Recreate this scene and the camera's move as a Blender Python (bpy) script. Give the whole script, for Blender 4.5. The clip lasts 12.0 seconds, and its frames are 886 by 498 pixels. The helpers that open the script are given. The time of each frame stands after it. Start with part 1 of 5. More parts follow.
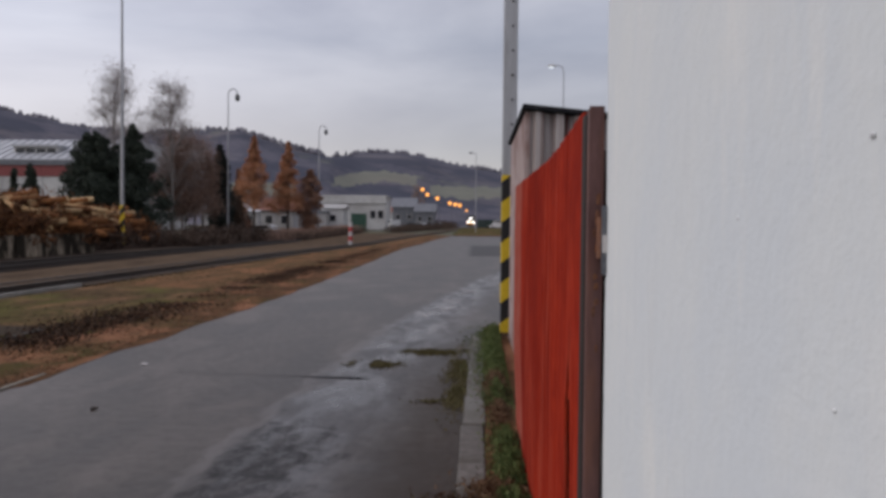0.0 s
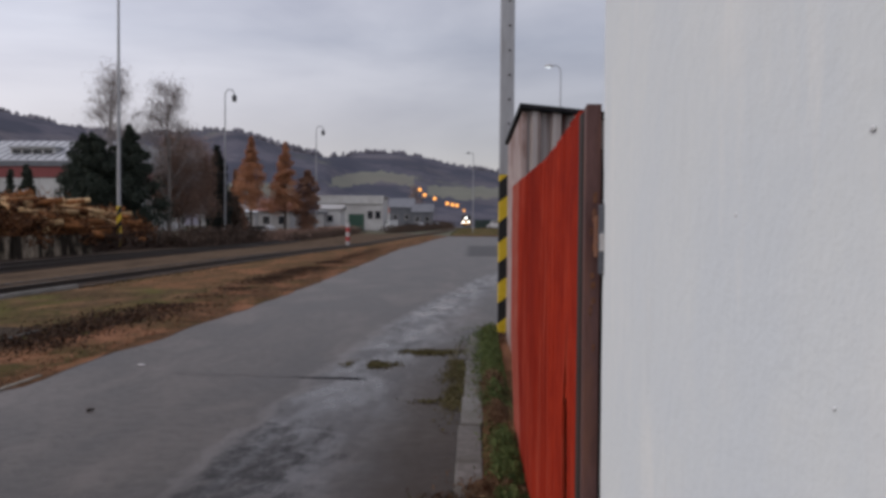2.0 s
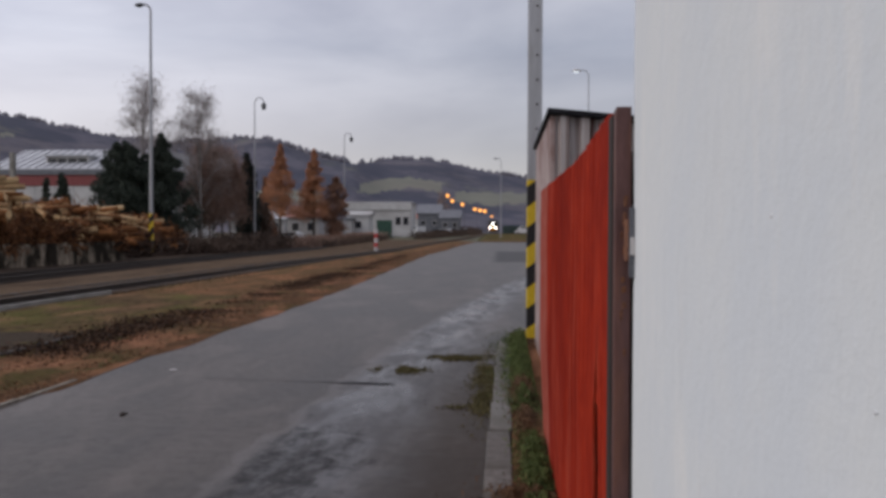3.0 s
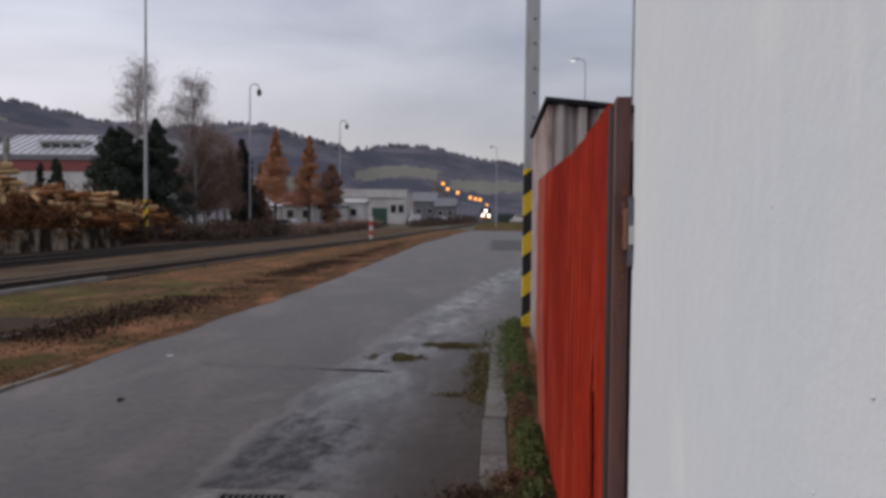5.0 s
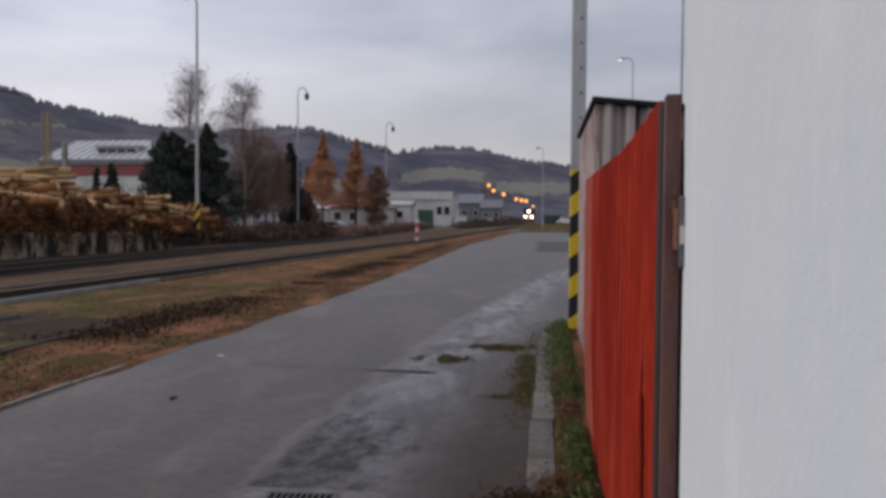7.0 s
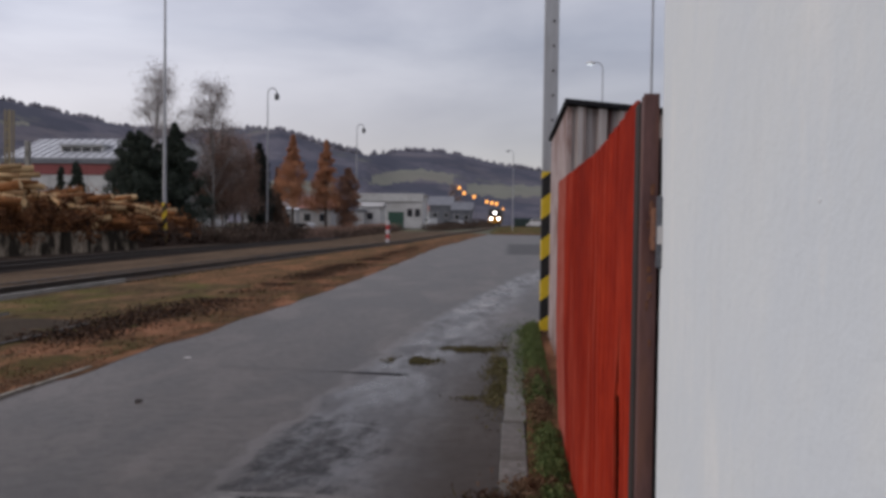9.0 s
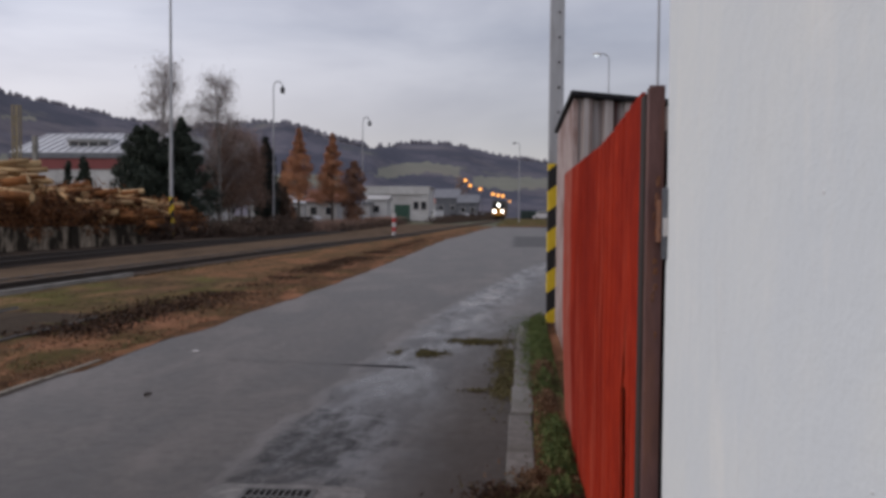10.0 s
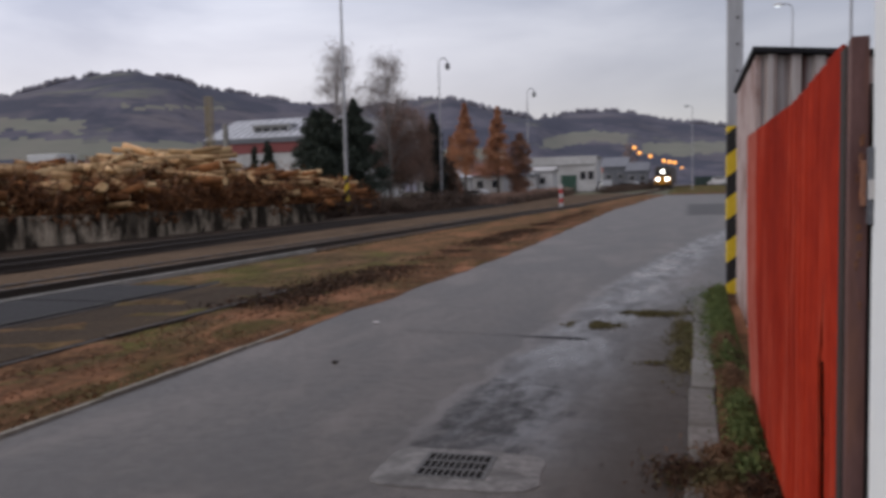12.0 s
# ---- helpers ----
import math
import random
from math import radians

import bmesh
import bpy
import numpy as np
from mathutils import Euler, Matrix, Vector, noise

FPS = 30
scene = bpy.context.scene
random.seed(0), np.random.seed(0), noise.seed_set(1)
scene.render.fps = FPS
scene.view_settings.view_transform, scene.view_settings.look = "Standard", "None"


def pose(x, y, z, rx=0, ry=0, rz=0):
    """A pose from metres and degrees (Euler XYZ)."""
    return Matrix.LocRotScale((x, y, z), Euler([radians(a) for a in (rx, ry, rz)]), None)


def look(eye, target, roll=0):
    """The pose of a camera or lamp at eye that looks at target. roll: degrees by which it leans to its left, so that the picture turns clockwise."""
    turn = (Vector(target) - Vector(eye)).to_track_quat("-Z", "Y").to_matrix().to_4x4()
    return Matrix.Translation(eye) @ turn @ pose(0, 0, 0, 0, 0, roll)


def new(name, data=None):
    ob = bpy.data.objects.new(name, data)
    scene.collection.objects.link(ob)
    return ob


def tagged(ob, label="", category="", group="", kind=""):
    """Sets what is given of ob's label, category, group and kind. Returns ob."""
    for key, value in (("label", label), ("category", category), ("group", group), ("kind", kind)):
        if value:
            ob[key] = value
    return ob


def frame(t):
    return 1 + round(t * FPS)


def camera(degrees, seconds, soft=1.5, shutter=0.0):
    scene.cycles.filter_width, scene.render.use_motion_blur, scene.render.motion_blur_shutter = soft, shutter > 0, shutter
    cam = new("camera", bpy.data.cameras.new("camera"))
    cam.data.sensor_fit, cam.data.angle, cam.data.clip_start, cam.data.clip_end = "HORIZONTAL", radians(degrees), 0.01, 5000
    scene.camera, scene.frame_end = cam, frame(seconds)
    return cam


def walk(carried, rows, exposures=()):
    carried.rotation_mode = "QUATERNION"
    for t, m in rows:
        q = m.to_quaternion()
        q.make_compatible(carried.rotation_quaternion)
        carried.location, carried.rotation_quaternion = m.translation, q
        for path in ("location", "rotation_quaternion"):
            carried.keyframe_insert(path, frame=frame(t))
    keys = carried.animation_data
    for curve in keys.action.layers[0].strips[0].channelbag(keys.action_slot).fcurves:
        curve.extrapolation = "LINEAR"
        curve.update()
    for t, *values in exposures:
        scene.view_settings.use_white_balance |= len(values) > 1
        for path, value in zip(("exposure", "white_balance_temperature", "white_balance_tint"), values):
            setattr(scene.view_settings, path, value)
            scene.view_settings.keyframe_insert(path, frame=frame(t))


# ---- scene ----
cam = camera(59.41, 12.0, soft=3.5, shutter=0.5)
PATH = [
    (0.0, pose(0.113, 0.167, 1.560, 88.49, -0.58, 2.29)),
    (0.5, pose(0.120, 0.172, 1.560, 88.63, -0.35, 2.04)),
    (1.0, pose(0.118, 0.175, 1.558, 88.26, -0.34, 2.53)),
    (1.5, pose(0.117, 0.179, 1.558, 88.39, -0.25, 2.07)),
    (2.0, pose(0.116, 0.180, 1.556, 88.51, -0.44, 2.10)),
    (2.5, pose(0.113, 0.181, 1.552, 88.70, -0.26, 2.80)),
    (3.0, pose(0.112, 0.182, 1.551, 88.93, -0.21, 4.15)),
    (5.0, pose(0.096, 0.160, 1.550, 88.06, -0.60, 3.79)),
    (5.5, pose(0.098, 0.171, 1.548, 87.89, -0.50, 4.27)),
    (6.0, pose(0.097, 0.140, 1.548, 88.75, -0.24, 6.96)),
    (6.5, pose(0.092, 0.140, 1.548, 88.02, -0.53, 7.79)),
    (7.0, pose(0.093, 0.168, 1.546, 88.16, -0.40, 7.17)),
    (7.5, pose(0.094, 0.186, 1.542, 88.16, -0.58, 6.34)),
    (9.5, pose(0.068, 0.209, 1.535, 88.38, -0.73, 4.90)),
    (10.0, pose(0.074, 0.198, 1.536, 87.80, -0.48, 5.45)),
    (10.5, pose(0.073, 0.184, 1.537, 88.50, 0.14, 6.93)),
    (11.0, pose(0.060, 0.197, 1.536, 87.86, 0.42, 9.23)),
    (11.5, pose(0.050, 0.215, 1.532, 86.50, 0.94, 12.81)),
    (12.0, pose(0.038, 0.157, 1.538, 85.85, 1.39, 17.63)),
]
walk(cam, PATH, exposures=[(0.0, 0.0), (11.5, 0.0), (12.0, 0.13)])

# ---- light: an overcast late-autumn afternoon ----
SUN_EL, SUN_AZ = 38.0, 250.0            # degrees; azimuth clockwise from +y
world = bpy.data.worlds.new("overcast")
scene.world = world
world.use_nodes = True
wn, wl = world.node_tree.nodes, world.node_tree.links
wn.clear()
w_out = wn.new("ShaderNodeOutputWorld")
w_add = wn.new("ShaderNodeAddShader")
w_sky = wn.new("ShaderNodeTexSky")
w_sky.sky_type, w_sky.sun_disc = "NISHITA", False
w_sky.sun_elevation, w_sky.sun_rotation = radians(SUN_EL), radians(SUN_AZ)
w_bg1, w_bg2 = wn.new("ShaderNodeBackground"), wn.new("ShaderNodeBackground")
w_bg1.inputs[1].default_value = 0.035
w_bg2.inputs[1].default_value = 0.59
wl.new(w_sky.outputs[0], w_bg1.inputs[0])
w_tc, w_sep = wn.new("ShaderNodeTexCoord"), wn.new("ShaderNodeSeparateXYZ")
wl.new(w_tc.outputs["Generated"], w_sep.inputs[0])
w_map = wn.new("ShaderNodeMapping")
w_map.inputs["Scale"].default_value = (1.0, 1.0, 3.4)
w_map.inputs["Location"].default_value = (0.35, 0.1, 0.2)
wl.new(w_tc.outputs["Generated"], w_map.inputs[0])
w_noise = wn.new("ShaderNodeTexNoise")
w_noise.inputs["Scale"].default_value, w_noise.inputs["Detail"].default_value = 2.1, 6.0
w_noise.inputs["Roughness"].default_value, w_noise.inputs["Distortion"].default_value = 0.5, 0.25
wl.new(w_map.outputs[0], w_noise.inputs[0])
w_cloud = wn.new("ShaderNodeValToRGB")
w_cloud.color_ramp.elements[0].position, w_cloud.color_ramp.elements[0].color = 0.38, (0.37, 0.36, 0.425, 1)
w_cloud.color_ramp.elements[1].position, w_cloud.color_ramp.elements[1].color = 0.64, (0.665, 0.645, 0.70, 1)
wl.new(w_noise.outputs[0], w_cloud.inputs[0])
# a pale warm band over the horizon, cooler and brighter cloud towards the zenith
w_band = wn.new("ShaderNodeValToRGB")
w_band.color_ramp.elements[0].position, w_band.color_ramp.elements[0].color = 0.02, (0.85, 0.85, 0.85, 1)
w_band.color_ramp.elements[1].position, w_band.color_ramp.elements[1].color = 0.23, (0, 0, 0, 1)
wl.new(w_sep.outputs[2], w_band.inputs[0])
w_mix = wn.new("ShaderNodeMix")
w_mix.data_type = "RGBA"
w_mix.inputs[7].default_value = (0.74, 0.625, 0.62, 1)
wl.new(w_band.outputs[0], w_mix.inputs[0])
wl.new(w_cloud.outputs[0], w_mix.inputs[6])
w_gain = wn.new("ShaderNodeMapRange")
for k, v in (("From Min", 0.1), ("From Max", 1.0), ("To Min", 1.0), ("To Max", 2.35)):
    w_gain.inputs[k].default_value = v
wl.new(w_sep.outputs[2], w_gain.inputs[0])
w_left = wn.new("ShaderNodeMapRange")
for k, v in (("From Min", 0.0), ("From Max", -0.6), ("To Min", 0.94), ("To Max", 1.56)):
    w_left.inputs[k].default_value = v
wl.new(w_sep.outputs[0], w_left.inputs[0])
w_m = wn.new("ShaderNodeMath")
w_m.operation = "MULTIPLY"
wl.new(w_gain.outputs[0], w_m.inputs[0])
wl.new(w_left.outputs[0], w_m.inputs[1])
w_scale = wn.new("ShaderNodeVectorMath")
w_scale.operation = "SCALE"
wl.new(w_mix.outputs[2], w_scale.inputs[0])
wl.new(w_m.outputs[0], w_scale.inputs[3])
wl.new(w_scale.outputs[0], w_bg2.inputs[0])
wl.new(w_bg1.outputs[0], w_add.inputs[0])
wl.new(w_bg2.outputs[0], w_add.inputs[1])
wl.new(w_add.outputs[0], w_out.inputs[0])

sun_data = bpy.data.lights.new("sun", "SUN")
sun_data.energy, sun_data.angle, sun_data.color = 0.82, radians(40), (1.0, 0.94, 0.87)
sun = new("sun", sun_data)
_az, _el = radians(SUN_AZ), radians(SUN_EL)
sun.matrix_world = look((math.sin(_az) * math.cos(_el) * 50, math.cos(_az) * math.cos(_el) * 50, math.sin(_el) * 50), (0, 0, 0))


# ---- materials ----
def surface(name, a, b, scale=4.0, rough=0.8, bump=0.2, metal=0.0, c=None, scale2=0.6, amount2=0.5, stretch=(1, 1, 1), vary=0.12, depth=0.01, spec=0.4, rough2=None):
    """Two-scale surface: colours a and b by fine grain, c in larger stains; relief from the grain; slight change from piece to piece."""
    m = bpy.data.materials.new(name)
    m.use_nodes = True
    n, l = m.node_tree.nodes, m.node_tree.links
    bsdf = n["Principled BSDF"]
    tc, mp = n.new("ShaderNodeTexCoord"), n.new("ShaderNodeMapping")
    mp.inputs["Scale"].default_value = stretch
    l.new(tc.outputs["Object"], mp.inputs[0])
    info = n.new("ShaderNodeObjectInfo")
    off = n.new("ShaderNodeVectorMath")
    off.operation = "MULTIPLY_ADD"
    off.inputs[1].default_value = (17.0, 31.0, 23.0)
    l.new(info.outputs["Random"], off.inputs[0])
    l.new(mp.outputs[0], off.inputs[2])
    n1, n2 = n.new("ShaderNodeTexNoise"), n.new("ShaderNodeTexNoise")
    n1.inputs["Scale"].default_value, n1.inputs["Detail"].default_value, n1.inputs["Roughness"].default_value = scale, 8, 0.65
    n2.inputs["Scale"].default_value, n2.inputs["Detail"].default_value, n2.inputs["Distortion"].default_value = scale2, 5, 0.6
    l.new(off.outputs[0], n1.inputs[0])
    l.new(off.outputs[0], n2.inputs[0])
    r1 = n.new("ShaderNodeValToRGB")
    r1.color_ramp.elements[0].position, r1.color_ramp.elements[0].color = 0.34, (*a, 1)
    r1.color_ramp.elements[1].position, r1.color_ramp.elements[1].color = 0.68, (*b, 1)
    l.new(n1.outputs[0], r1.inputs[0])
    col = r1.outputs[0]
    if c:
        r2 = n.new("ShaderNodeValToRGB")
        r2.color_ramp.elements[0].position, r2.color_ramp.elements[0].color = 0.46, (0, 0, 0, 1)
        r2.color_ramp.elements[1].position, r2.color_ramp.elements[1].color = 0.68, (amount2,) * 3 + (1,)
        l.new(n2.outputs[0], r2.inputs[0])
        mx = n.new("ShaderNodeMix")
        mx.data_type = "RGBA"
        mx.inputs[7].default_value = (*c, 1)
        l.new(r2.outputs[0], mx.inputs[0])
        l.new(col, mx.inputs[6])
        col = mx.outputs[2]
        if rough2 is not None:
            rr = n.new("ShaderNodeMapRange")
            rr.inputs["To Min"].default_value, rr.inputs["To Max"].default_value = rough, rough2
            l.new(r2.outputs[0], rr.inputs[0])
            l.new(rr.outputs[0], bsdf.inputs["Roughness"])
    hsv, mr = n.new("ShaderNodeHueSaturation"), n.new("ShaderNodeMapRange")
    mr.inputs["To Min"].default_value, mr.inputs["To Max"].default_value = 1 - vary, 1 + vary
    l.new(info.outputs["Random"], mr.inputs[0])
    l.new(mr.outputs[0], hsv.inputs["Value"])
    l.new(col, hsv.inputs["Color"])
    l.new(hsv.outputs[0], bsdf.inputs["Base Color"])
    if rough2 is None:
        bsdf.inputs["Roughness"].default_value = rough
    bsdf.inputs["Metallic"].default_value = metal
    bsdf.inputs["Specular IOR Level"].default_value = spec
    if bump:
        bp = n.new("ShaderNodeBump")
        bp.inputs["Strength"].default_value, bp.inputs["Distance"].default_value = bump, depth
        l.new(n1.outputs[0], bp.inputs["Height"])
        l.new(bp.outputs[0], bsdf.inputs["Normal"])
    return m


def glowing(name, colour, strength):
    m = bpy.data.materials.new(name)
    m.use_nodes = True
    b = m.node_tree.nodes["Principled BSDF"]
    b.inputs["Base Color"].default_value = (*colour, 1)
    b.inputs["Emission Color"].default_value = (*colour, 1)
    b.inputs["Emission Strength"].default_value = strength
    return m


def leaves(name, a, b, rough=0.75):
    """Foliage whose colour changes from leaf to leaf."""
    m = bpy.data.materials.new(name)
    m.use_nodes = True
    n, l = m.node_tree.nodes, m.node_tree.links
    geo, ramp = n.new("ShaderNodeNewGeometry"), n.new("ShaderNodeValToRGB")
    ramp.color_ramp.elements[0].color, ramp.color_ramp.elements[1].color = (*a, 1), (*b, 1)
    l.new(geo.outputs["Random Per Island"], ramp.inputs[0])
    l.new(ramp.outputs[0], n["Principled BSDF"].inputs["Base Color"])
    n["Principled BSDF"].inputs["Roughness"].default_value = rough
    n["Principled BSDF"].inputs["Specular IOR Level"].default_value = 0.2
    return m


def layered(m, layers, shift=0.0):
    """Lays patches (colour, scale, stretch, from, to, amount) over a material's colour, one over another; shift sets pieces apart."""
    n, l = m.node_tree.nodes, m.node_tree.links
    bsdf = n["Principled BSDF"]
    col = bsdf.inputs["Base Color"].links[0].from_socket
    tc = n.new("ShaderNodeTexCoord")
    info, moved = n.new("ShaderNodeObjectInfo"), n.new("ShaderNodeVectorMath")
    moved.operation = "MULTIPLY_ADD"
    moved.inputs[1].default_value = (17.0 * shift, 31.0 * shift, 23.0 * shift)
    l.new(info.outputs["Random"], moved.inputs[0])
    l.new(tc.outputs["Object"], moved.inputs[2])
    for i, (c, sc, stretch, lo, hi, amount) in enumerate(layers):
        mp, nz, mr, mx = n.new("ShaderNodeMapping"), n.new("ShaderNodeTexNoise"), n.new("ShaderNodeMapRange"), n.new("ShaderNodeMix")
        mp.inputs["Scale"].default_value = stretch
        mp.inputs["Location"].default_value = (3.7 * i, 5.1 * i, 0)
        nz.inputs["Scale"].default_value, nz.inputs["Detail"].default_value = sc, 8
        nz.inputs["Roughness"].default_value, nz.inputs["Distortion"].default_value = 0.65, 0.4
        mr.inputs[1].default_value, mr.inputs[2].default_value, mr.inputs[4].default_value = lo, hi, amount
        mx.data_type = "RGBA"
        mx.inputs[7].default_value = (*c, 1)
        l.new(moved.outputs[0], mp.inputs[0])
        l.new(mp.outputs[0], nz.inputs[0])
        l.new(nz.outputs[0], mr.inputs[0])
        l.new(mr.outputs[0], mx.inputs[0])
        l.new(col, mx.inputs[6])
        col = mx.outputs[2]
    l.new(col, bsdf.inputs["Base Color"])
    return m


def soil(name, a, b, scale, layers, depth=0.04, bump=0.9):
    """Matt ground: fine grain from a to b under patches."""
    return layered(surface(name, a, b, scale, 0.97, bump, vary=0, depth=depth, spec=0.05), layers)


def asphalt_material():
    """Old damp asphalt: worn aggregate, blotches, a wet run along the gutter line and darker brown towards the kerb."""
    m = bpy.data.materials.new("asphalt")
    m.use_nodes = True
    n, l = m.node_tree.nodes, m.node_tree.links
    bsdf = n["Principled BSDF"]
    bsdf.inputs["Specular IOR Level"].default_value = 0.45
    tc, sep = n.new("ShaderNodeTexCoord"), n.new("ShaderNodeSeparateXYZ")
    l.new(tc.outputs["Object"], sep.inputs[0])
    x, y = sep.outputs[0], sep.outputs[1]

    def op(kind, p, q=0, r=None):
        k = n.new("ShaderNodeMath")
        k.operation = kind
        for i, v in enumerate((p, q, r)):
            if v is None:
                continue
            if isinstance(v, (int, float)):
                k.inputs[i].default_value = v
            else:
                l.new(v, k.inputs[i])
        return k.outputs[0]

    def grain(scale, stretch=(1, 1, 1), detail=6, rough=0.6, distortion=0.0):
        mp, nz = n.new("ShaderNodeMapping"), n.new("ShaderNodeTexNoise")
        mp.inputs["Scale"].default_value = stretch
        nz.inputs["Scale"].default_value, nz.inputs["Detail"].default_value = scale, detail
        nz.inputs["Roughness"].default_value, nz.inputs["Distortion"].default_value = rough, distortion
        l.new(tc.outputs["Object"], mp.inputs[0])
        l.new(mp.outputs[0], nz.inputs[0])
        return nz.outputs[0]

    def ramp(v, lo, hi, a=0.0, b=1.0):
        k = n.new("ShaderNodeMapRange")
        k.interpolation_type = "SMOOTHSTEP"
        for i, u in enumerate((lo, hi, a, b)):
            k.inputs[1 + i].default_value = u
        l.new(v, k.inputs[0])
        return k.outputs[0]

    def mixed(fac, a, b):
        k = n.new("ShaderNodeMix")
        k.data_type = "RGBA"
        l.new(fac, k.inputs[0])
        for i, v in ((6, a), (7, b)):
            if isinstance(v, tuple):
                k.inputs[i].default_value = (*v, 1)
            else:
                l.new(v, k.inputs[i])
        return k.outputs[2]

    fine = grain(70, detail=8, rough=0.7)
    mid = grain(9, detail=8, rough=0.7)
    wide = grain(0.8, (1.2, 0.5, 1), 6, 0.6, 0.6)
    col = mixed(ramp(fine, 0.36, 0.66), (0.0275, 0.0203, 0.0145), (0.07, 0.0535, 0.039))
    col = mixed(ramp(mid, 0.44, 0.62, 0, 0.6), col, (0.0222, 0.0166, 0.012))
    col = mixed(ramp(wide, 0.45, 0.62, 0, 0.8), col, (0.0252, 0.019, 0.0138))
    col = mixed(ramp(wide, 0.50, 0.34, 0, 0.6), col, (0.092, 0.073, 0.061))
    # the run bends away to the right; its left border is sharper than its right
    line = op("SUBTRACT", x, op("MULTIPLY_ADD", op("MULTIPLY", y, y), 0.0034, -1.76))
    wob = op("MULTIPLY_ADD", grain(1.5, (1.3, 0.6, 1), 8, 0.66, 0.3), 0.8, -0.40)
    d = op("ADD", line, wob)
    band = op("MULTIPLY", op("MULTIPLY", ramp(d, -0.08, 0.28), ramp(d, 1.45, 0.55)), ramp(y, 4.0, 4.9))
    pool = ramp(grain(1.7, (1.3, 0.5, 1), 7, 0.6, 0.3), 0.39, 0.60)
    pale_patch = ramp(grain(1.9, (1.7, 0.42, 1), 8, 0.68, 0.25), 0.49, 0.60)
    kerbside = op("MULTIPLY", ramp(x, -1.05, -0.25), ramp(y, 12.0, 7.0))
    col = mixed(op("MULTIPLY", kerbside, ramp(mid, 0.30, 0.55, 0.35, 0.75)), col, (0.043, 0.033, 0.026))
    col = mixed(op("MULTIPLY", band, ramp(mid, 0.3, 0.6, 0.5, 0.9)), col, (0.033, 0.030, 0.031))
    # soaked broken hollow running up from the drain
    hx, hy = op("MULTIPLY", op("ADD", x, 1.38), 1.75), op("MULTIPLY", op("ADD", y, -5.2), 0.8)
    hollow = ramp(op("ADD", op("SQRT", op("ADD", op("MULTIPLY", hx, hx), op("MULTIPLY", hy, hy))), op("MULTIPLY_ADD", grain(3.0, (1.2, 0.9, 1), 9, 0.74, 0.6), 3.6, -1.8)), 1.0, 0.5)
    hollow = op("MULTIPLY", op("MULTIPLY", hollow, ramp(d, -0.02, 0.2)), ramp(grain(7.0, (1.3, 1, 1), 8, 0.7, 0.4), 0.36, 0.60, 0.25, 1.0))
    col = mixed(op("MULTIPLY", hollow, 0.92), col, (0.012, 0.0115, 0.012))
    # pale rim on the run's border, broken pale patches stronger further off
    lip = op("MULTIPLY", op("MULTIPLY", op("MULTIPLY", ramp(y, 4.1, 5.0), ramp(d, -0.06, 0.0)), ramp(d, 0.13, 0.04)), ramp(mid, 0.36, 0.58, 0.3, 1.0))
    far = op("MULTIPLY", op("MULTIPLY", band, pale_patch), ramp(y, 6.0, 15.0, 0.12, 1.0))
    pale = op("MAXIMUM", op("MULTIPLY", op("MULTIPLY", lip, ramp(y, 22.0, 9.0)), 0.38), op("MULTIPLY", far, 0.9))
    col = mixed(pale, col, (0.165, 0.15, 0.143))
    # dark repair far down the road
    rx, ry = ramp(x, -0.5, 0.1), op("MULTIPLY", ramp(y, 43.0, 45.0), ramp(y, 72.0, 69.0))
    repair = op("MULTIPLY", rx, ry)
    col = mixed(op("MULTIPLY", repair, 0.8), col, (0.014, 0.012, 0.011))
    l.new(col, bsdf.inputs["Base Color"])
    wet = op("MULTIPLY", band, pool)
    rough = op("ADD", op("SUBTRACT", op("MULTIPLY_ADD", mid, 0.25, 0.34), op("MULTIPLY", wet, 0.20)), op("MULTIPLY", hollow, 0.22))
    matt = op("MAXIMUM", op("MULTIPLY", hollow, 0.26), op("MULTIPLY", kerbside, 0.42))
    matt = op("MAXIMUM", matt, op("MULTIPLY", repair, 0.4))
    l.new(op("ADD", op("SUBTRACT", 0.52, matt), op("MULTIPLY", wet, 0.12)), bsdf.inputs["Specular IOR Level"])
    l.new(rough, bsdf.inputs["Roughness"])
    bp = n.new("ShaderNodeBump")
    bp.inputs["Distance"].default_value = 0.006
    l.new(op("SUBTRACT", 0.55, op("MULTIPLY", wet, 0.45)), bp.inputs["Strength"])
    l.new(op("ADD", fine, op("MULTIPLY", mid, 0.8)), bp.inputs["Height"])
    l.new(bp.outputs[0], bsdf.inputs["Normal"])
    return m


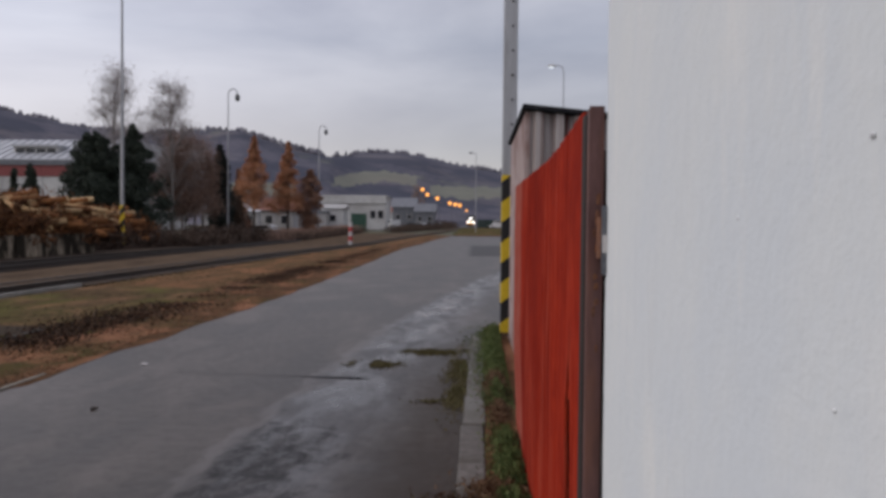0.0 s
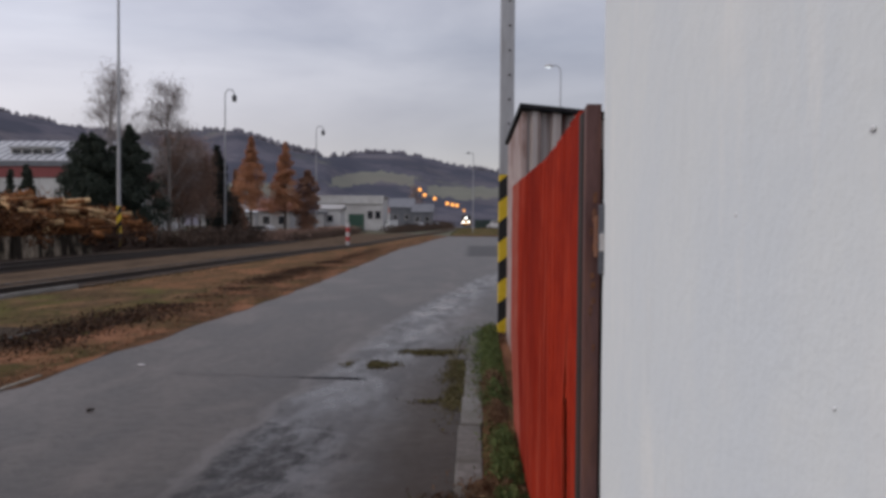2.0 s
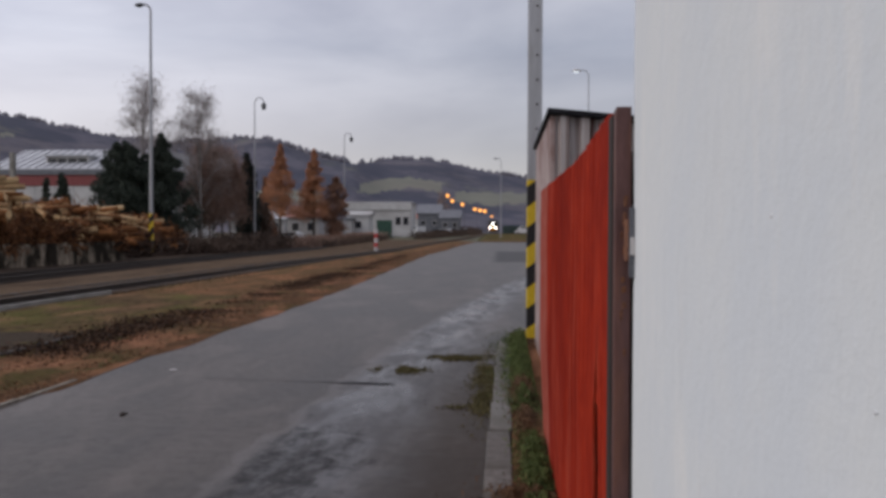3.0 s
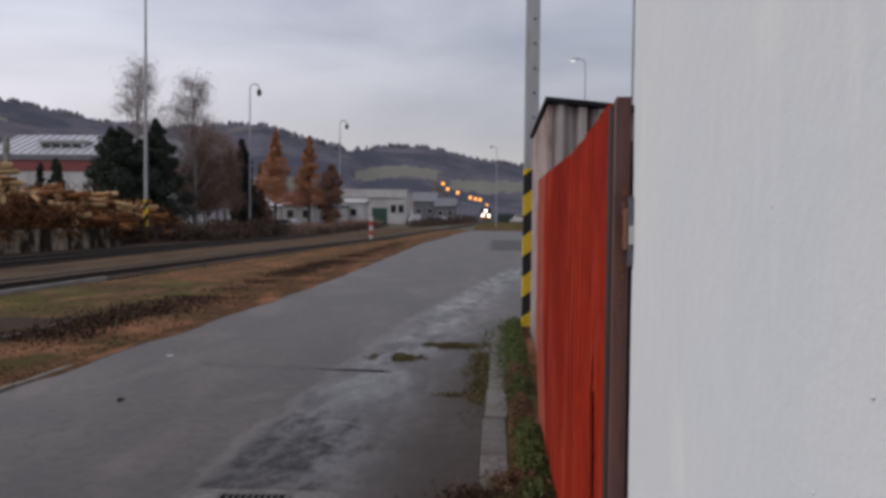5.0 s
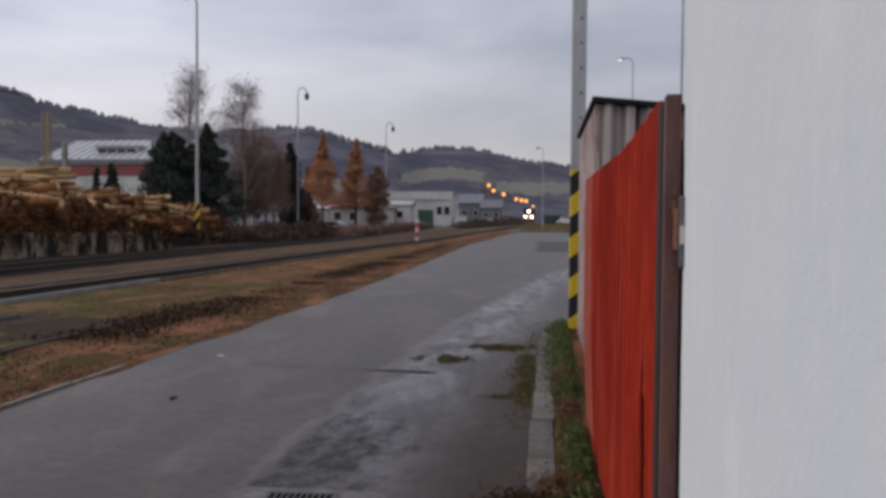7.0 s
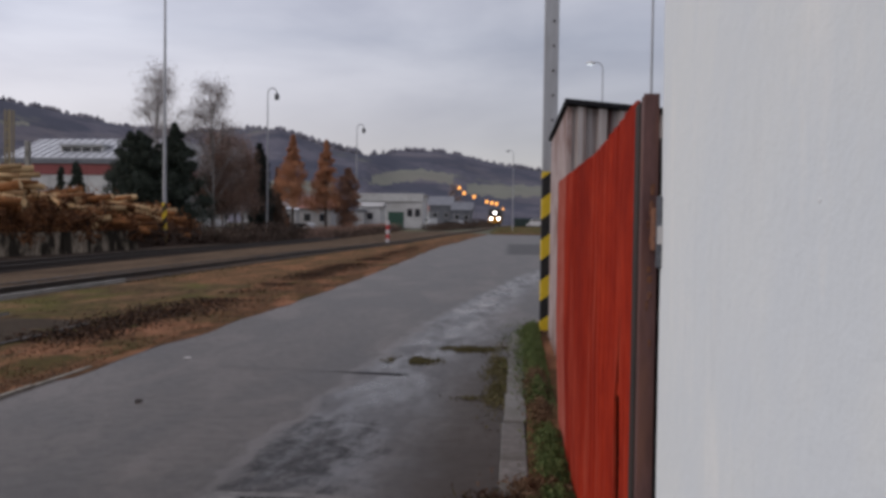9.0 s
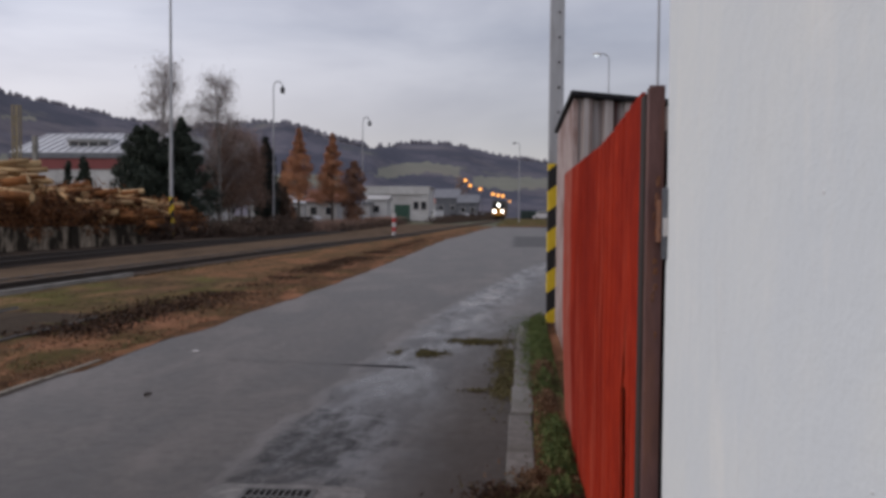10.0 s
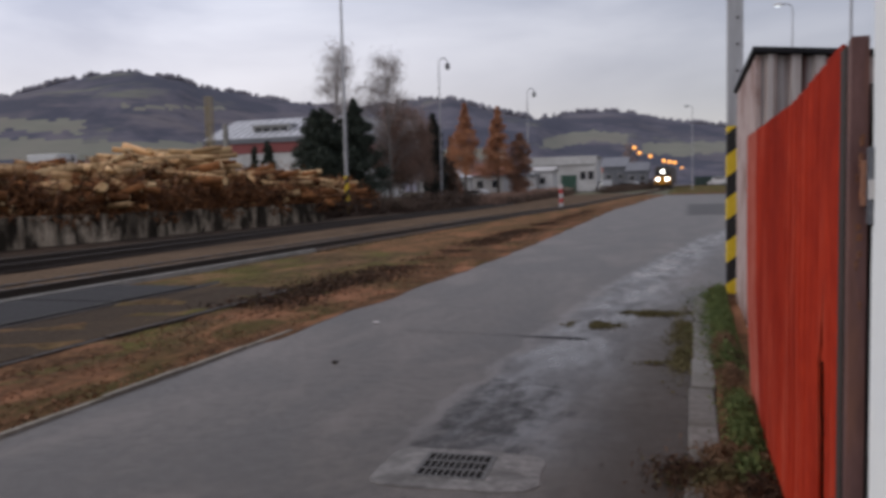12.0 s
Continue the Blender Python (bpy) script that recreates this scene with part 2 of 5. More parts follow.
def stripe_material(name, period, slope, phase=0.0):
    """Diagonal black and yellow warning paint, scuffed."""
    m = surface(name, (0.62, 0.42, 0.012), (0.72, 0.5, 0.03), 9, 0.55, 0.15, vary=0)
    n, l = m.node_tree.nodes, m.node_tree.links
    bsdf = n["Principled BSDF"]
    old = bsdf.inputs["Base Color"].links[0].from_socket
    tc, sep = n.new("ShaderNodeTexCoord"), n.new("ShaderNodeSeparateXYZ")
    l.new(tc.outputs["Object"], sep.inputs[0])
    a = n.new("ShaderNodeMath")
    a.operation = "MULTIPLY_ADD"
    a.inputs[1].default_value = -slope
    l.new(sep.outputs[0], a.inputs[0])
    l.new(sep.outputs[2], a.inputs[2])
    ph = n.new("ShaderNodeMath")
    ph.operation = "ADD"
    ph.inputs[1].default_value = phase
    l.new(a.outputs[0], ph.inputs[0])
    f = n.new("ShaderNodeMath")
    f.operation = "FLOORED_MODULO"
    f.inputs[1].default_value = period
    l.new(ph.outputs[0], f.inputs[0])
    g = n.new("ShaderNodeMath")
    g.operation = "GREATER_THAN"
    g.inputs[1].default_value = period / 2
    l.new(f.outputs[0], g.inputs[0])
    mx = n.new("ShaderNodeMix")
    mx.data_type = "RGBA"
    mx.inputs[7].default_value = (0.016, 0.015, 0.015, 1)
    l.new(g.outputs[0], mx.inputs[0])
    l.new(old, mx.inputs[6])
    l.new(mx.outputs[2], bsdf.inputs["Base Color"])
    return m


M_ASPHALT = asphalt_material()
M_GROUND = surface("rough_ground", (0.055, 0.05, 0.03), (0.10, 0.085, 0.05), 3, 0.95, 0.5, 0, (0.06, 0.075, 0.03), 0.08, 0.8, vary=0, depth=0.03)
M_GRASS_SOIL = soil("thin_grass_soil", (0.06, 0.036, 0.018), (0.18, 0.105, 0.052), 9, (((0.075, 0.06, 0.022), 0.7, (0.9, 0.28, 1), 0.5, 0.66, 0.6), ((0.235, 0.112, 0.058), 0.9, (0.9, 0.28, 1), 0.46, 0.62, 0.9)))
M_LEAF_SOIL = soil("leaf_strewn_soil", (0.037, 0.021, 0.011), (0.16, 0.085, 0.044), 8, (((0.06, 0.054, 0.018), 1.0, (0.9, 0.4, 1), 0.48, 0.62, 0.75), ((0.25, 0.118, 0.066), 1.5, (0.9, 0.35, 1), 0.49, 0.63, 0.9), ((0.018, 0.012, 0.008), 2.6, (0.9, 0.4, 1), 0.56, 0.68, 0.75)))
M_GRAVEL = soil("dirty_gravel", (0.034, 0.026, 0.019), (0.085, 0.065, 0.049), 26, (((0.10, 0.072, 0.047), 0.6, (0.9, 0.28, 1), 0.5, 0.65, 0.6), ((0.024, 0.018, 0.013), 1.5, (0.9, 0.28, 1), 0.56, 0.68, 0.6)))
M_BALLAST = soil("dark_ballast", (0.019, 0.015, 0.012), (0.07, 0.053, 0.042), 22, (((0.08, 0.054, 0.037), 0.6, (0.9, 0.28, 1), 0.48, 0.64, 0.75), ((0.012, 0.009, 0.008), 1.3, (0.9, 0.28, 1), 0.54, 0.68, 0.75)))
M_DARK_VERGE = soil("dark_mossy_soil", (0.034, 0.023, 0.012), (0.13, 0.084, 0.042), 6, (((0.085, 0.082, 0.022), 0.8, (0.9, 0.4, 1), 0.45, 0.6, 0.8), ((0.20, 0.112, 0.062), 1.5, (0.9, 0.35, 1), 0.5, 0.64, 0.8), ((0.018, 0.012, 0.007), 2.2, (0.9, 0.4, 1), 0.57, 0.68, 0.8)))
M_PATH = soil("brown_service_path", (0.055, 0.037, 0.024), (0.14, 0.096, 0.062), 15, (((0.04, 0.026, 0.017), 0.7, (0.9, 0.28, 1), 0.5, 0.66, 0.7), ((0.175, 0.117, 0.074), 1.2, (0.9, 0.28, 1), 0.55, 0.68, 0.6)), 0.02)
M_WET_SLAB = surface("wet_dark_slab", (0.022, 0.022, 0.023), (0.042, 0.041, 0.042), 14, 0.85, 0.4, 0, (0.03, 0.029, 0.03), 0.8, 0.6, vary=0.12, spec=0.1)
M_CONCRETE = surface("old_concrete", (0.21, 0.2, 0.185), (0.31, 0.295, 0.27), 16, 0.9, 0.5, 0, (0.13, 0.125, 0.10), 1.1, 0.7, vary=0.1)
M_PAD = surface("damp_concrete_pad", (0.08, 0.076, 0.072), (0.19, 0.182, 0.173), 14, 0.7, 0.6, 0, (0.06, 0.056, 0.052), 4.0, 0.9, vary=0.05, spec=0.3)
M_YARD_WALL = layered(surface("stained_concrete", (0.17, 0.135, 0.10), (0.40, 0.335, 0.255), 6, 0.95, 0.4, 0, (0.10, 0.075, 0.055), 1.7, 0.8, stretch=(1.6, 1.6, 0.5), vary=0.3, spec=0.1), (((0.014, 0.011, 0.008), 1.1, (1, 1.0, 0.45), 0.43, 0.55, 0.95),), 1.0)
M_GRATE = surface("worn_grate_iron", (0.055, 0.053, 0.05), (0.10, 0.097, 0.092), 30, 0.55, 0.3, 0.3, vary=0.05)
M_IRON = surface("cast_iron", (0.02, 0.019, 0.018), (0.045, 0.042, 0.04), 30, 0.5, 0.3, 0.6, vary=0.05)
M_SHAFT_SHADE = surface("drain_depth_shade", (0.004, 0.004, 0.004), (0.008, 0.008, 0.008), 9, 0.9, 0, vary=0)
M_RAIL = surface("rail_steel", (0.03, 0.024, 0.02), (0.06, 0.045, 0.036), 14, 0.6, 0.3, 0.5, vary=0.05)
M_SLEEPER = surface("tarred_sleeper", (0.03, 0.024, 0.02), (0.075, 0.06, 0.05), 12, 0.9, 0.5, stretch=(1, 6, 1), vary=0.25)
M_PLASTER = layered(surface("white_painted_render", (0.71, 0.728, 0.712), (0.742, 0.752, 0.732), 22, 0.85, 0.45, 0, (0.69, 0.712, 0.705), 1.2, 0.75, stretch=(1, 1.0, 1.0), vary=0, depth=0.006, spec=0.2), (((0.655, 0.69, 0.712), 0.8, (1, 1, 0.7), 0.42, 0.62, 0.85), ((0.61, 0.63, 0.635), 3.2, (1, 3.0, 0.4), 0.57, 0.72, 0.6), ((0.775, 0.772, 0.745), 1.8, (1, 2.4, 0.5), 0.54, 0.70, 0.7), ((0.58, 0.595, 0.59), 9.0, (1, 2.0, 0.6), 0.66, 0.76, 0.5)))
M_RUST = surface("flaking_rust", (0.10, 0.042, 0.026), (0.24, 0.115, 0.07), 60, 0.9, 0.6, 0, (0.20, 0.08, 0.035), 22, 0.8, vary=0.1, depth=0.002)
M_CRUMB = surface("loose_render_crumb", (0.5, 0.51, 0.52), (0.66, 0.665, 0.66), 60, 0.9, 0.2)
M_RED = soil("weathered_red_paint", (0.27, 0.020, 0.009), (0.39, 0.035, 0.013), 7, (((0.175, 0.013, 0.008), 1.1, (1, 1, 0.5), 0.44, 0.62, 0.75), ((0.43, 0.08, 0.046), 2.4, (2.2, 2.2, 0.3), 0.54, 0.70, 0.75), ((0.14, 0.011, 0.007), 6.0, (4, 4, 0.25), 0.58, 0.70, 0.6)), 0.005, 0.6)
M_RED_WORN = soil("chalked_red_paint", (0.29, 0.055, 0.035), (0.38, 0.115, 0.085), 9, (((0.30, 0.028, 0.013), 2.0, (2, 2, 0.4), 0.46, 0.64, 0.8), ((0.42, 0.17, 0.14), 3.0, (3, 3, 0.4), 0.56, 0.70, 0.6)), 0.004, 0.4)
M_POST = surface("rusty_brown_steel", (0.08, 0.037, 0.034), (0.145, 0.073, 0.066), 14, 0.6, 0.5, 0.1, (0.18, 0.08, 0.05), 5.0, 0.7, stretch=(2, 2, 0.5), vary=0.06, depth=0.003)
M_DARK = surface("dark_timber", (0.018, 0.013, 0.011), (0.04, 0.028, 0.022), 9, 0.8, 0.3, stretch=(3, 3, 0.4))
M_SHEET = surface("rusting_sheet", (0.33, 0.28, 0.265), (0.52, 0.48, 0.46), 5, 0.6, 0.3, 0.1, (0.10, 0.035, 0.028), 2.0, 1.0, stretch=(6, 6, 0.25), vary=0.05, depth=0.004)
M_SHEET_PALE = surface("faded_pink_sheet", (0.36, 0.27, 0.25), (0.46, 0.37, 0.345), 7, 0.65, 0.3, 0.1, (0.16, 0.065, 0.045), 2.1, 0.8, vary=0.05)
M_TAR = surface("tarred_roof", (0.01, 0.01, 0.012), (0.022, 0.022, 0.025), 12, 0.8, 0.4, vary=0.05, spec=0.15)
M_LOCK = surface("grey_steel_lock", (0.10, 0.105, 0.12), (0.17, 0.175, 0.19), 20, 0.5, 0.2, 0.6)
M_GALV = surface("galvanised_steel", (0.33, 0.335, 0.35), (0.43, 0.435, 0.45), 8, 0.5, 0.15, 0.5, (0.26, 0.265, 0.28), 1.4, 0.6, stretch=(3, 3, 0.5), vary=0.05)
M_PALE_POST = surface("pale_steel_post", (0.36, 0.365, 0.38), (0.45, 0.455, 0.465), 9, 0.6, 0.2, 0.2, (0.28, 0.275, 0.27), 1.6, 0.6, stretch=(3, 3, 0.5), vary=0.04)
M_STRIPES = stripe_material("hazard_stripes", 0.60, 0.75, 0.061)
M_STRIPES_FAR = stripe_material("hazard_stripes_small", 0.9, 1.4)
M_HEAD = surface("lamp_housing", (0.16, 0.165, 0.175), (0.24, 0.245, 0.255), 6, 0.45, 0.1, 0.3)
M_HEAD_DARK = surface("dark_lamp_housing", (0.03, 0.032, 0.036), (0.06, 0.062, 0.068), 6, 0.5, 0.1)
M_SODIUM = glowing("sodium_glow", (1.0, 0.42, 0.09), 1.5)
M_BEAM = glowing("headlight_glow", (1.0, 0.97, 0.9), 9.0)
M_COOL = glowing("cool_lamp_glow", (0.85, 0.93, 1.0), 1.1)
M_BARK = surface("grey_brown_bark", (0.05, 0.04, 0.034), (0.11, 0.09, 0.078), 9, 0.95, 0.5, stretch=(1, 1, 0.3))
M_BIRCH = surface("birch_bark", (0.18, 0.16, 0.145), (0.33, 0.30, 0.28), 7, 0.85, 0.3, 0, (0.06, 0.05, 0.045), 2.5, 0.8)
M_TWIG = surface("bare_twigs", (0.24, 0.205, 0.195), (0.33, 0.29, 0.275), 5, 0.9, 0)
M_PINE = leaves("pine_needles", (0.022, 0.03, 0.024), (0.066, 0.08, 0.06))
M_CYPRESS = leaves("cypress_scales", (0.013, 0.017, 0.016), (0.038, 0.044, 0.037))
M_LARCH = leaves("orange_larch_needles", (0.36, 0.165, 0.085), (0.52, 0.265, 0.145))
M_RUST_LEAF = leaves("rust_brown_leaves", (0.19, 0.105, 0.07), (0.31, 0.17, 0.115))
M_BROWN_TWIGS = leaves("dry_brown_twigs", (0.21, 0.135, 0.104), (0.37, 0.245, 0.19))
M_SCRUB = leaves("dark_scrub", (0.046, 0.032, 0.025), (0.125, 0.086, 0.065))
M_WEED = leaves("weeds", (0.04, 0.066, 0.02), (0.13, 0.155, 0.052))
M_DRY_WEED = leaves("dry_weeds", (0.075, 0.04, 0.022), (0.17, 0.10, 0.055))
M_MOSS = leaves("moss", (0.058, 0.05, 0.021), (0.125, 0.104, 0.045))
M_ROTTEN = leaves("rotten_leaves", (0.010, 0.006, 0.004), (0.085, 0.044, 0.024))
M_LITTER = leaves("fallen_leaves", (0.06, 0.03, 0.016), (0.26, 0.13, 0.07))
M_FAR_GRASS = leaves("far_grass", (0.10, 0.10, 0.04), (0.2, 0.18, 0.085))
M_VERGE_GRASS = leaves("autumn_grass", (0.055, 0.047, 0.018), (0.135, 0.098, 0.048))
M_WOOD = surface("peeled_pine_log", (0.36, 0.22, 0.095), (0.66, 0.47, 0.25), 6, 0.8, 0.4, 0, (0.27, 0.12, 0.04), 1.2, 0.85, stretch=(1, 1, 0.2), vary=0.4)
M_LOG_BARK = surface("pine_bark", (0.13, 0.055, 0.023), (0.36, 0.155, 0.06), 8, 0.95, 0.6, 0, (0.03, 0.016, 0.01), 1.0, 0.9, stretch=(1, 1, 0.35), vary=0.5, spec=0.1)
M_SPLINTER = leaves("bark_slabs_and_shade", (0.014, 0.008, 0.005), (0.27, 0.118, 0.05))
M_FINE_TWIGS = leaves("hanging_twigs", (0.37, 0.335, 0.325), (0.50, 0.46, 0.45))
M_KERB = surface("dirty_kerb_concrete", (0.09, 0.085, 0.077), (0.165, 0.155, 0.143), 16, 0.9, 0.5, 0, (0.07, 0.066, 0.05), 1.6, 0.8, vary=0.12)
M_EDGING = surface("pale_edging_concrete", (0.13, 0.115, 0.092), (0.22, 0.20, 0.165), 18, 0.9, 0.5, 0, (0.08, 0.066, 0.045), 2.6, 0.8, vary=0.2)
M_WHITEWALL = surface("off_white_wall", (0.47, 0.465, 0.455), (0.56, 0.555, 0.54), 1.2, 0.8, 0.1, 0, (0.36, 0.345, 0.33), 0.25, 0.8, vary=0.04)
M_GREYWALL = surface("grey_render", (0.31, 0.305, 0.30), (0.40, 0.39, 0.385), 1.2, 0.8, 0.1, 0, (0.24, 0.225, 0.215), 0.25, 0.6, vary=0.08)
M_REDBAND = surface("red_cladding", (0.19, 0.045, 0.045), (0.25, 0.065, 0.06), 1.0, 0.6, 0.1, stretch=(3, 3, 0.2), vary=0.05)
M_ROOF = surface("pale_metal_roof", (0.40, 0.41, 0.43), (0.5, 0.51, 0.53), 0.6, 0.5, 0.1, 0.2, (0.33, 0.335, 0.35), 0.2, 0.6, vary=0.04)
M_GREYBAND = surface("grey_fascia", (0.11, 0.115, 0.13), (0.16, 0.165, 0.18), 0.8, 0.6, 0.1)
M_REDROOF = surface("clay_roof", (0.22, 0.10, 0.085), (0.3, 0.15, 0.125), 1.5, 0.9, 0.1)
M_GREEN = surface("green_gate_paint", (0.022, 0.065, 0.045), (0.04, 0.09, 0.062), 2, 0.6, 0.1)
M_PANE = surface("dark_pane", (0.018, 0.02, 0.024), (0.03, 0.033, 0.038), 2, 0.12, 0)
M_YELLOW = surface("yellow_machine_paint", (0.22, 0.18, 0.11), (0.28, 0.225, 0.14), 2, 0.6, 0.1)
M_TRAIN_YELLOW = surface("yellow_loco_paint", (0.62, 0.27, 0.02), (0.72, 0.35, 0.035), 2, 0.5, 0.05)
M_TRAIN_DARK = surface("dark_loco_paint", (0.05, 0.045, 0.04), (0.09, 0.075, 0.06), 2, 0.5, 0.05)
M_WHITE = surface("white_vehicle_paint", (0.5, 0.51, 0.52), (0.58, 0.585, 0.59), 2, 0.4, 0)
M_CARDARK = surface("dark_vehicle_paint", (0.025, 0.027, 0.032), (0.045, 0.047, 0.052), 2, 0.35, 0, vary=0.4)
M_TYRE = surface("tyre_rubber", (0.012, 0.012, 0.012), (0.025, 0.025, 0.025), 9, 0.85, 0.1)
M_SIGNRED = surface("red_marker_paint", (0.36, 0.03, 0.03), (0.43, 0.05, 0.045), 6, 0.6, 0.1)
M_SIGNWHITE = surface("white_marker_paint", (0.45, 0.43, 0.42), (0.54, 0.52, 0.51), 6, 0.6, 0.1)
# Hill colours carry the distance haze: paler, blue-violet, low in contrast.
M_HAZY_HILL = soil("hazy_bare_woodland", (0.08, 0.079, 0.101), (0.122, 0.115, 0.137), 0.10, (((0.135, 0.121, 0.127), 0.008, (1, 1, 1), 0.48, 0.64, 0.85), ((0.055, 0.059, 0.08), 0.011, (1, 1, 2.2), 0.46, 0.56, 0.85), ((0.138, 0.14, 0.11), 0.007, (1, 1, 2.6), 0.56, 0.62, 0.8), ((0.055, 0.058, 0.076), 0.035, (1, 1, 1.5), 0.53, 0.62, 0.7)), 2.0, 0.2)
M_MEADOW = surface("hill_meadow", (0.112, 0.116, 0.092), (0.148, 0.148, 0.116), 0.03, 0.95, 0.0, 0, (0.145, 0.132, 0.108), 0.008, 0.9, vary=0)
M_HAZY_WOODS = leaves("hazy_bare_woods", (0.145, 0.14, 0.165), (0.20, 0.19, 0.212))
M_FARFENCE = surface("dark_green_boards", (0.018, 0.034, 0.03), (0.035, 0.055, 0.048), 1, 0.8, 0.1)


# ---- building helpers ----
def link_mesh(name, mesh, material, parent=None, label=""):
    ob = new(name, mesh)
    if material and not mesh.materials:
        mesh.materials.append(material)
    if parent:
        ob.parent = parent
    if label:
        ob["label"] = label
    return ob


def part(name, bm, material, parent=None, label="", smooth=False):
    """Links a bmesh as one mesh object under a thing or a part."""
    mesh = bpy.data.meshes.new(name)
    bm.to_mesh(mesh)
    bm.free()
    if smooth:
        for p in mesh.polygons:
            p.use_smooth = True
    return link_mesh(name, mesh, material, parent, label)


def from_lists(name, verts, faces, material, parent=None, label="", smooth=False):
    mesh = bpy.data.meshes.new(name)
    mesh.from_pydata(verts, [], faces)
    if smooth:
        for p in mesh.polygons:
            p.use_smooth = True
    return link_mesh(name, mesh, material, parent, label)


def box(bm, lo, hi, bevel=0.0):
    """A box between two corners, its edges bevelled."""
    made = bmesh.ops.create_cube(bm, size=1.0)["verts"]
    for v in made:
        v.co = Vector([lo[i] + (v.co[i] + 0.5) * (hi[i] - lo[i]) for i in range(3)])
    if bevel:
        edges = list({e for v in made for e in v.link_edges})
        bmesh.ops.bevel(bm, geom=edges, offset=bevel, segments=2, affect="EDGES", profile=0.6)
    return bm


def boxed(lo, hi, bevel=0.0):
    return box(bmesh.new(), lo, hi, bevel)


def tube(verts, faces, p, q, r0, r1, n=6, cap=True):
    """A tapered tube from p to q, added to lists."""
    p, q = Vector(p), Vector(q)
    d = (q - p).normalized()
    side = d.cross(Vector((0, 0, 1)) if abs(d.z) < 0.9 else Vector((1, 0, 0))).normalized()
    up = d.cross(side)
    base = len(verts)
    for c, r in ((p, r0), (q, r1)):
        for i in range(n):
            a = 2 * math.pi * i / n
            verts.append(tuple(c + side * (math.cos(a) * r) + up * (math.sin(a) * r)))
    for i in range(n):
        j = (i + 1) % n
        faces.append((base + i, base + j, base + n + j, base + n + i))
    if cap:
        faces.append(tuple(range(base + n - 1, base - 1, -1)))
        faces.append(tuple(range(base + n, base + 2 * n)))


def tubes(name, runs, material, parent=None, label="", n=8):
    """One mesh of round bars: runs of (p, q, r0, r1)."""
    verts, faces = [], []
    for p, q, r0, r1 in runs:
        tube(verts, faces, p, q, r0, r1, n)
    return from_lists(name, verts, faces, material, parent, label, smooth=False)


def thing(name, at, label, category, group="", turn=0.0, kind=""):
    ob = new(name)
    ob.empty_display_size = 0.2
    ob.matrix_basis = pose(*at, 0, 0, turn)
    return tagged(ob, label, category, group, kind)


def smooth01(v):
    v = min(1.0, max(0.0, v))
    return v * v * (3 - 2 * v)


def rise(y):
    """The ground climbs gently far down the line."""
    if y < 60:
        return 0.0
    if y < 80:
        return 0.014 * (y - 60) ** 2 / 40
    if y < 190:
        return 0.14 + 0.014 * (y - 80)
    return 1.68 + 0.004 * (y - 190)


def spline(points, y):
    """Smooth value through (y, x) pairs."""
    if y <= points[0][0]:
        return points[0][1]
    for (y0, x0), (y1, x1) in zip(points, points[1:]):
        if y <= y1:
            return x0 + (x1 - x0) * (y - y0) / (y1 - y0)
    (y0, x0), (y1, x1) = points[-2:]
    return x1 + (x1 - x0) / (y1 - y0) * (y - y1)


TRACK = [(-20, -10.95), (40, -10.95), (60, -10.6), (80, -9.7), (100, -8.4), (125, -6.6), (152, -4.95), (180, -3.95), (215, -3.0), (290, -1.2), (420, 2.2)]
SIDING = [(-20, -15.1), (14, -15.1), (30, -16.4), (50, -17.6), (90, -19.0), (130, -19.2)]
ROAD_LEFT = [(-20, -4.3), (11, -4.28), (17, -4.2), (30, -4.5), (60, -5.4), (90, -4.3), (108, -2.9)]


def track_x(y):
    return spline(TRACK, y)


def steps(y0, y1, first=0.4):
    """Stations along the line, closer together near the viewpoint."""
    out, y = [], y0
    while y < y1:
        out.append(y)
        y += max(first, abs(y) * 0.035)
    return out + [y1]


def strip(name, left, right, y0, y1, z, material, rough_edge=0.0, across=4, lump=0.0, first=0.4, kind="structure", label=""):
    """A band of ground between two edge lines x(y), with uneven edges and a slightly lumpy top."""
    verts, faces = [], []
    ys = steps(y0, y1, first)
    for y in ys:
        a = left(y) + rough_edge * noise.noise((y * 0.9, 3.1, z * 50)) + rough_edge * 0.5 * noise.noise((y * 3.1, 1.7, z * 50))
        b = right(y) + rough_edge * noise.noise((y * 0.8, 7.3, z * 50)) + rough_edge * 0.5 * noise.noise((y * 2.7, 9.9, z * 50))
        for i in range(across + 1):
            x = a + (b - a) * i / across
            inner = 1 if 0 < i < across else 0
            verts.append((x, y, rise(y) + z + lump * inner * (0.5 + noise.noise((x * 1.3, y * 1.3, 5.0)))))
    w = across + 1
    for j in range(len(ys) - 1):
        for i in range(across):
            faces.append((j * w + i, j * w + i + 1, (j + 1) * w + i + 1, (j + 1) * w + i))
    ob = from_lists(name, verts, faces, material, smooth=True)
    return tagged(ob, label, "", "", kind)


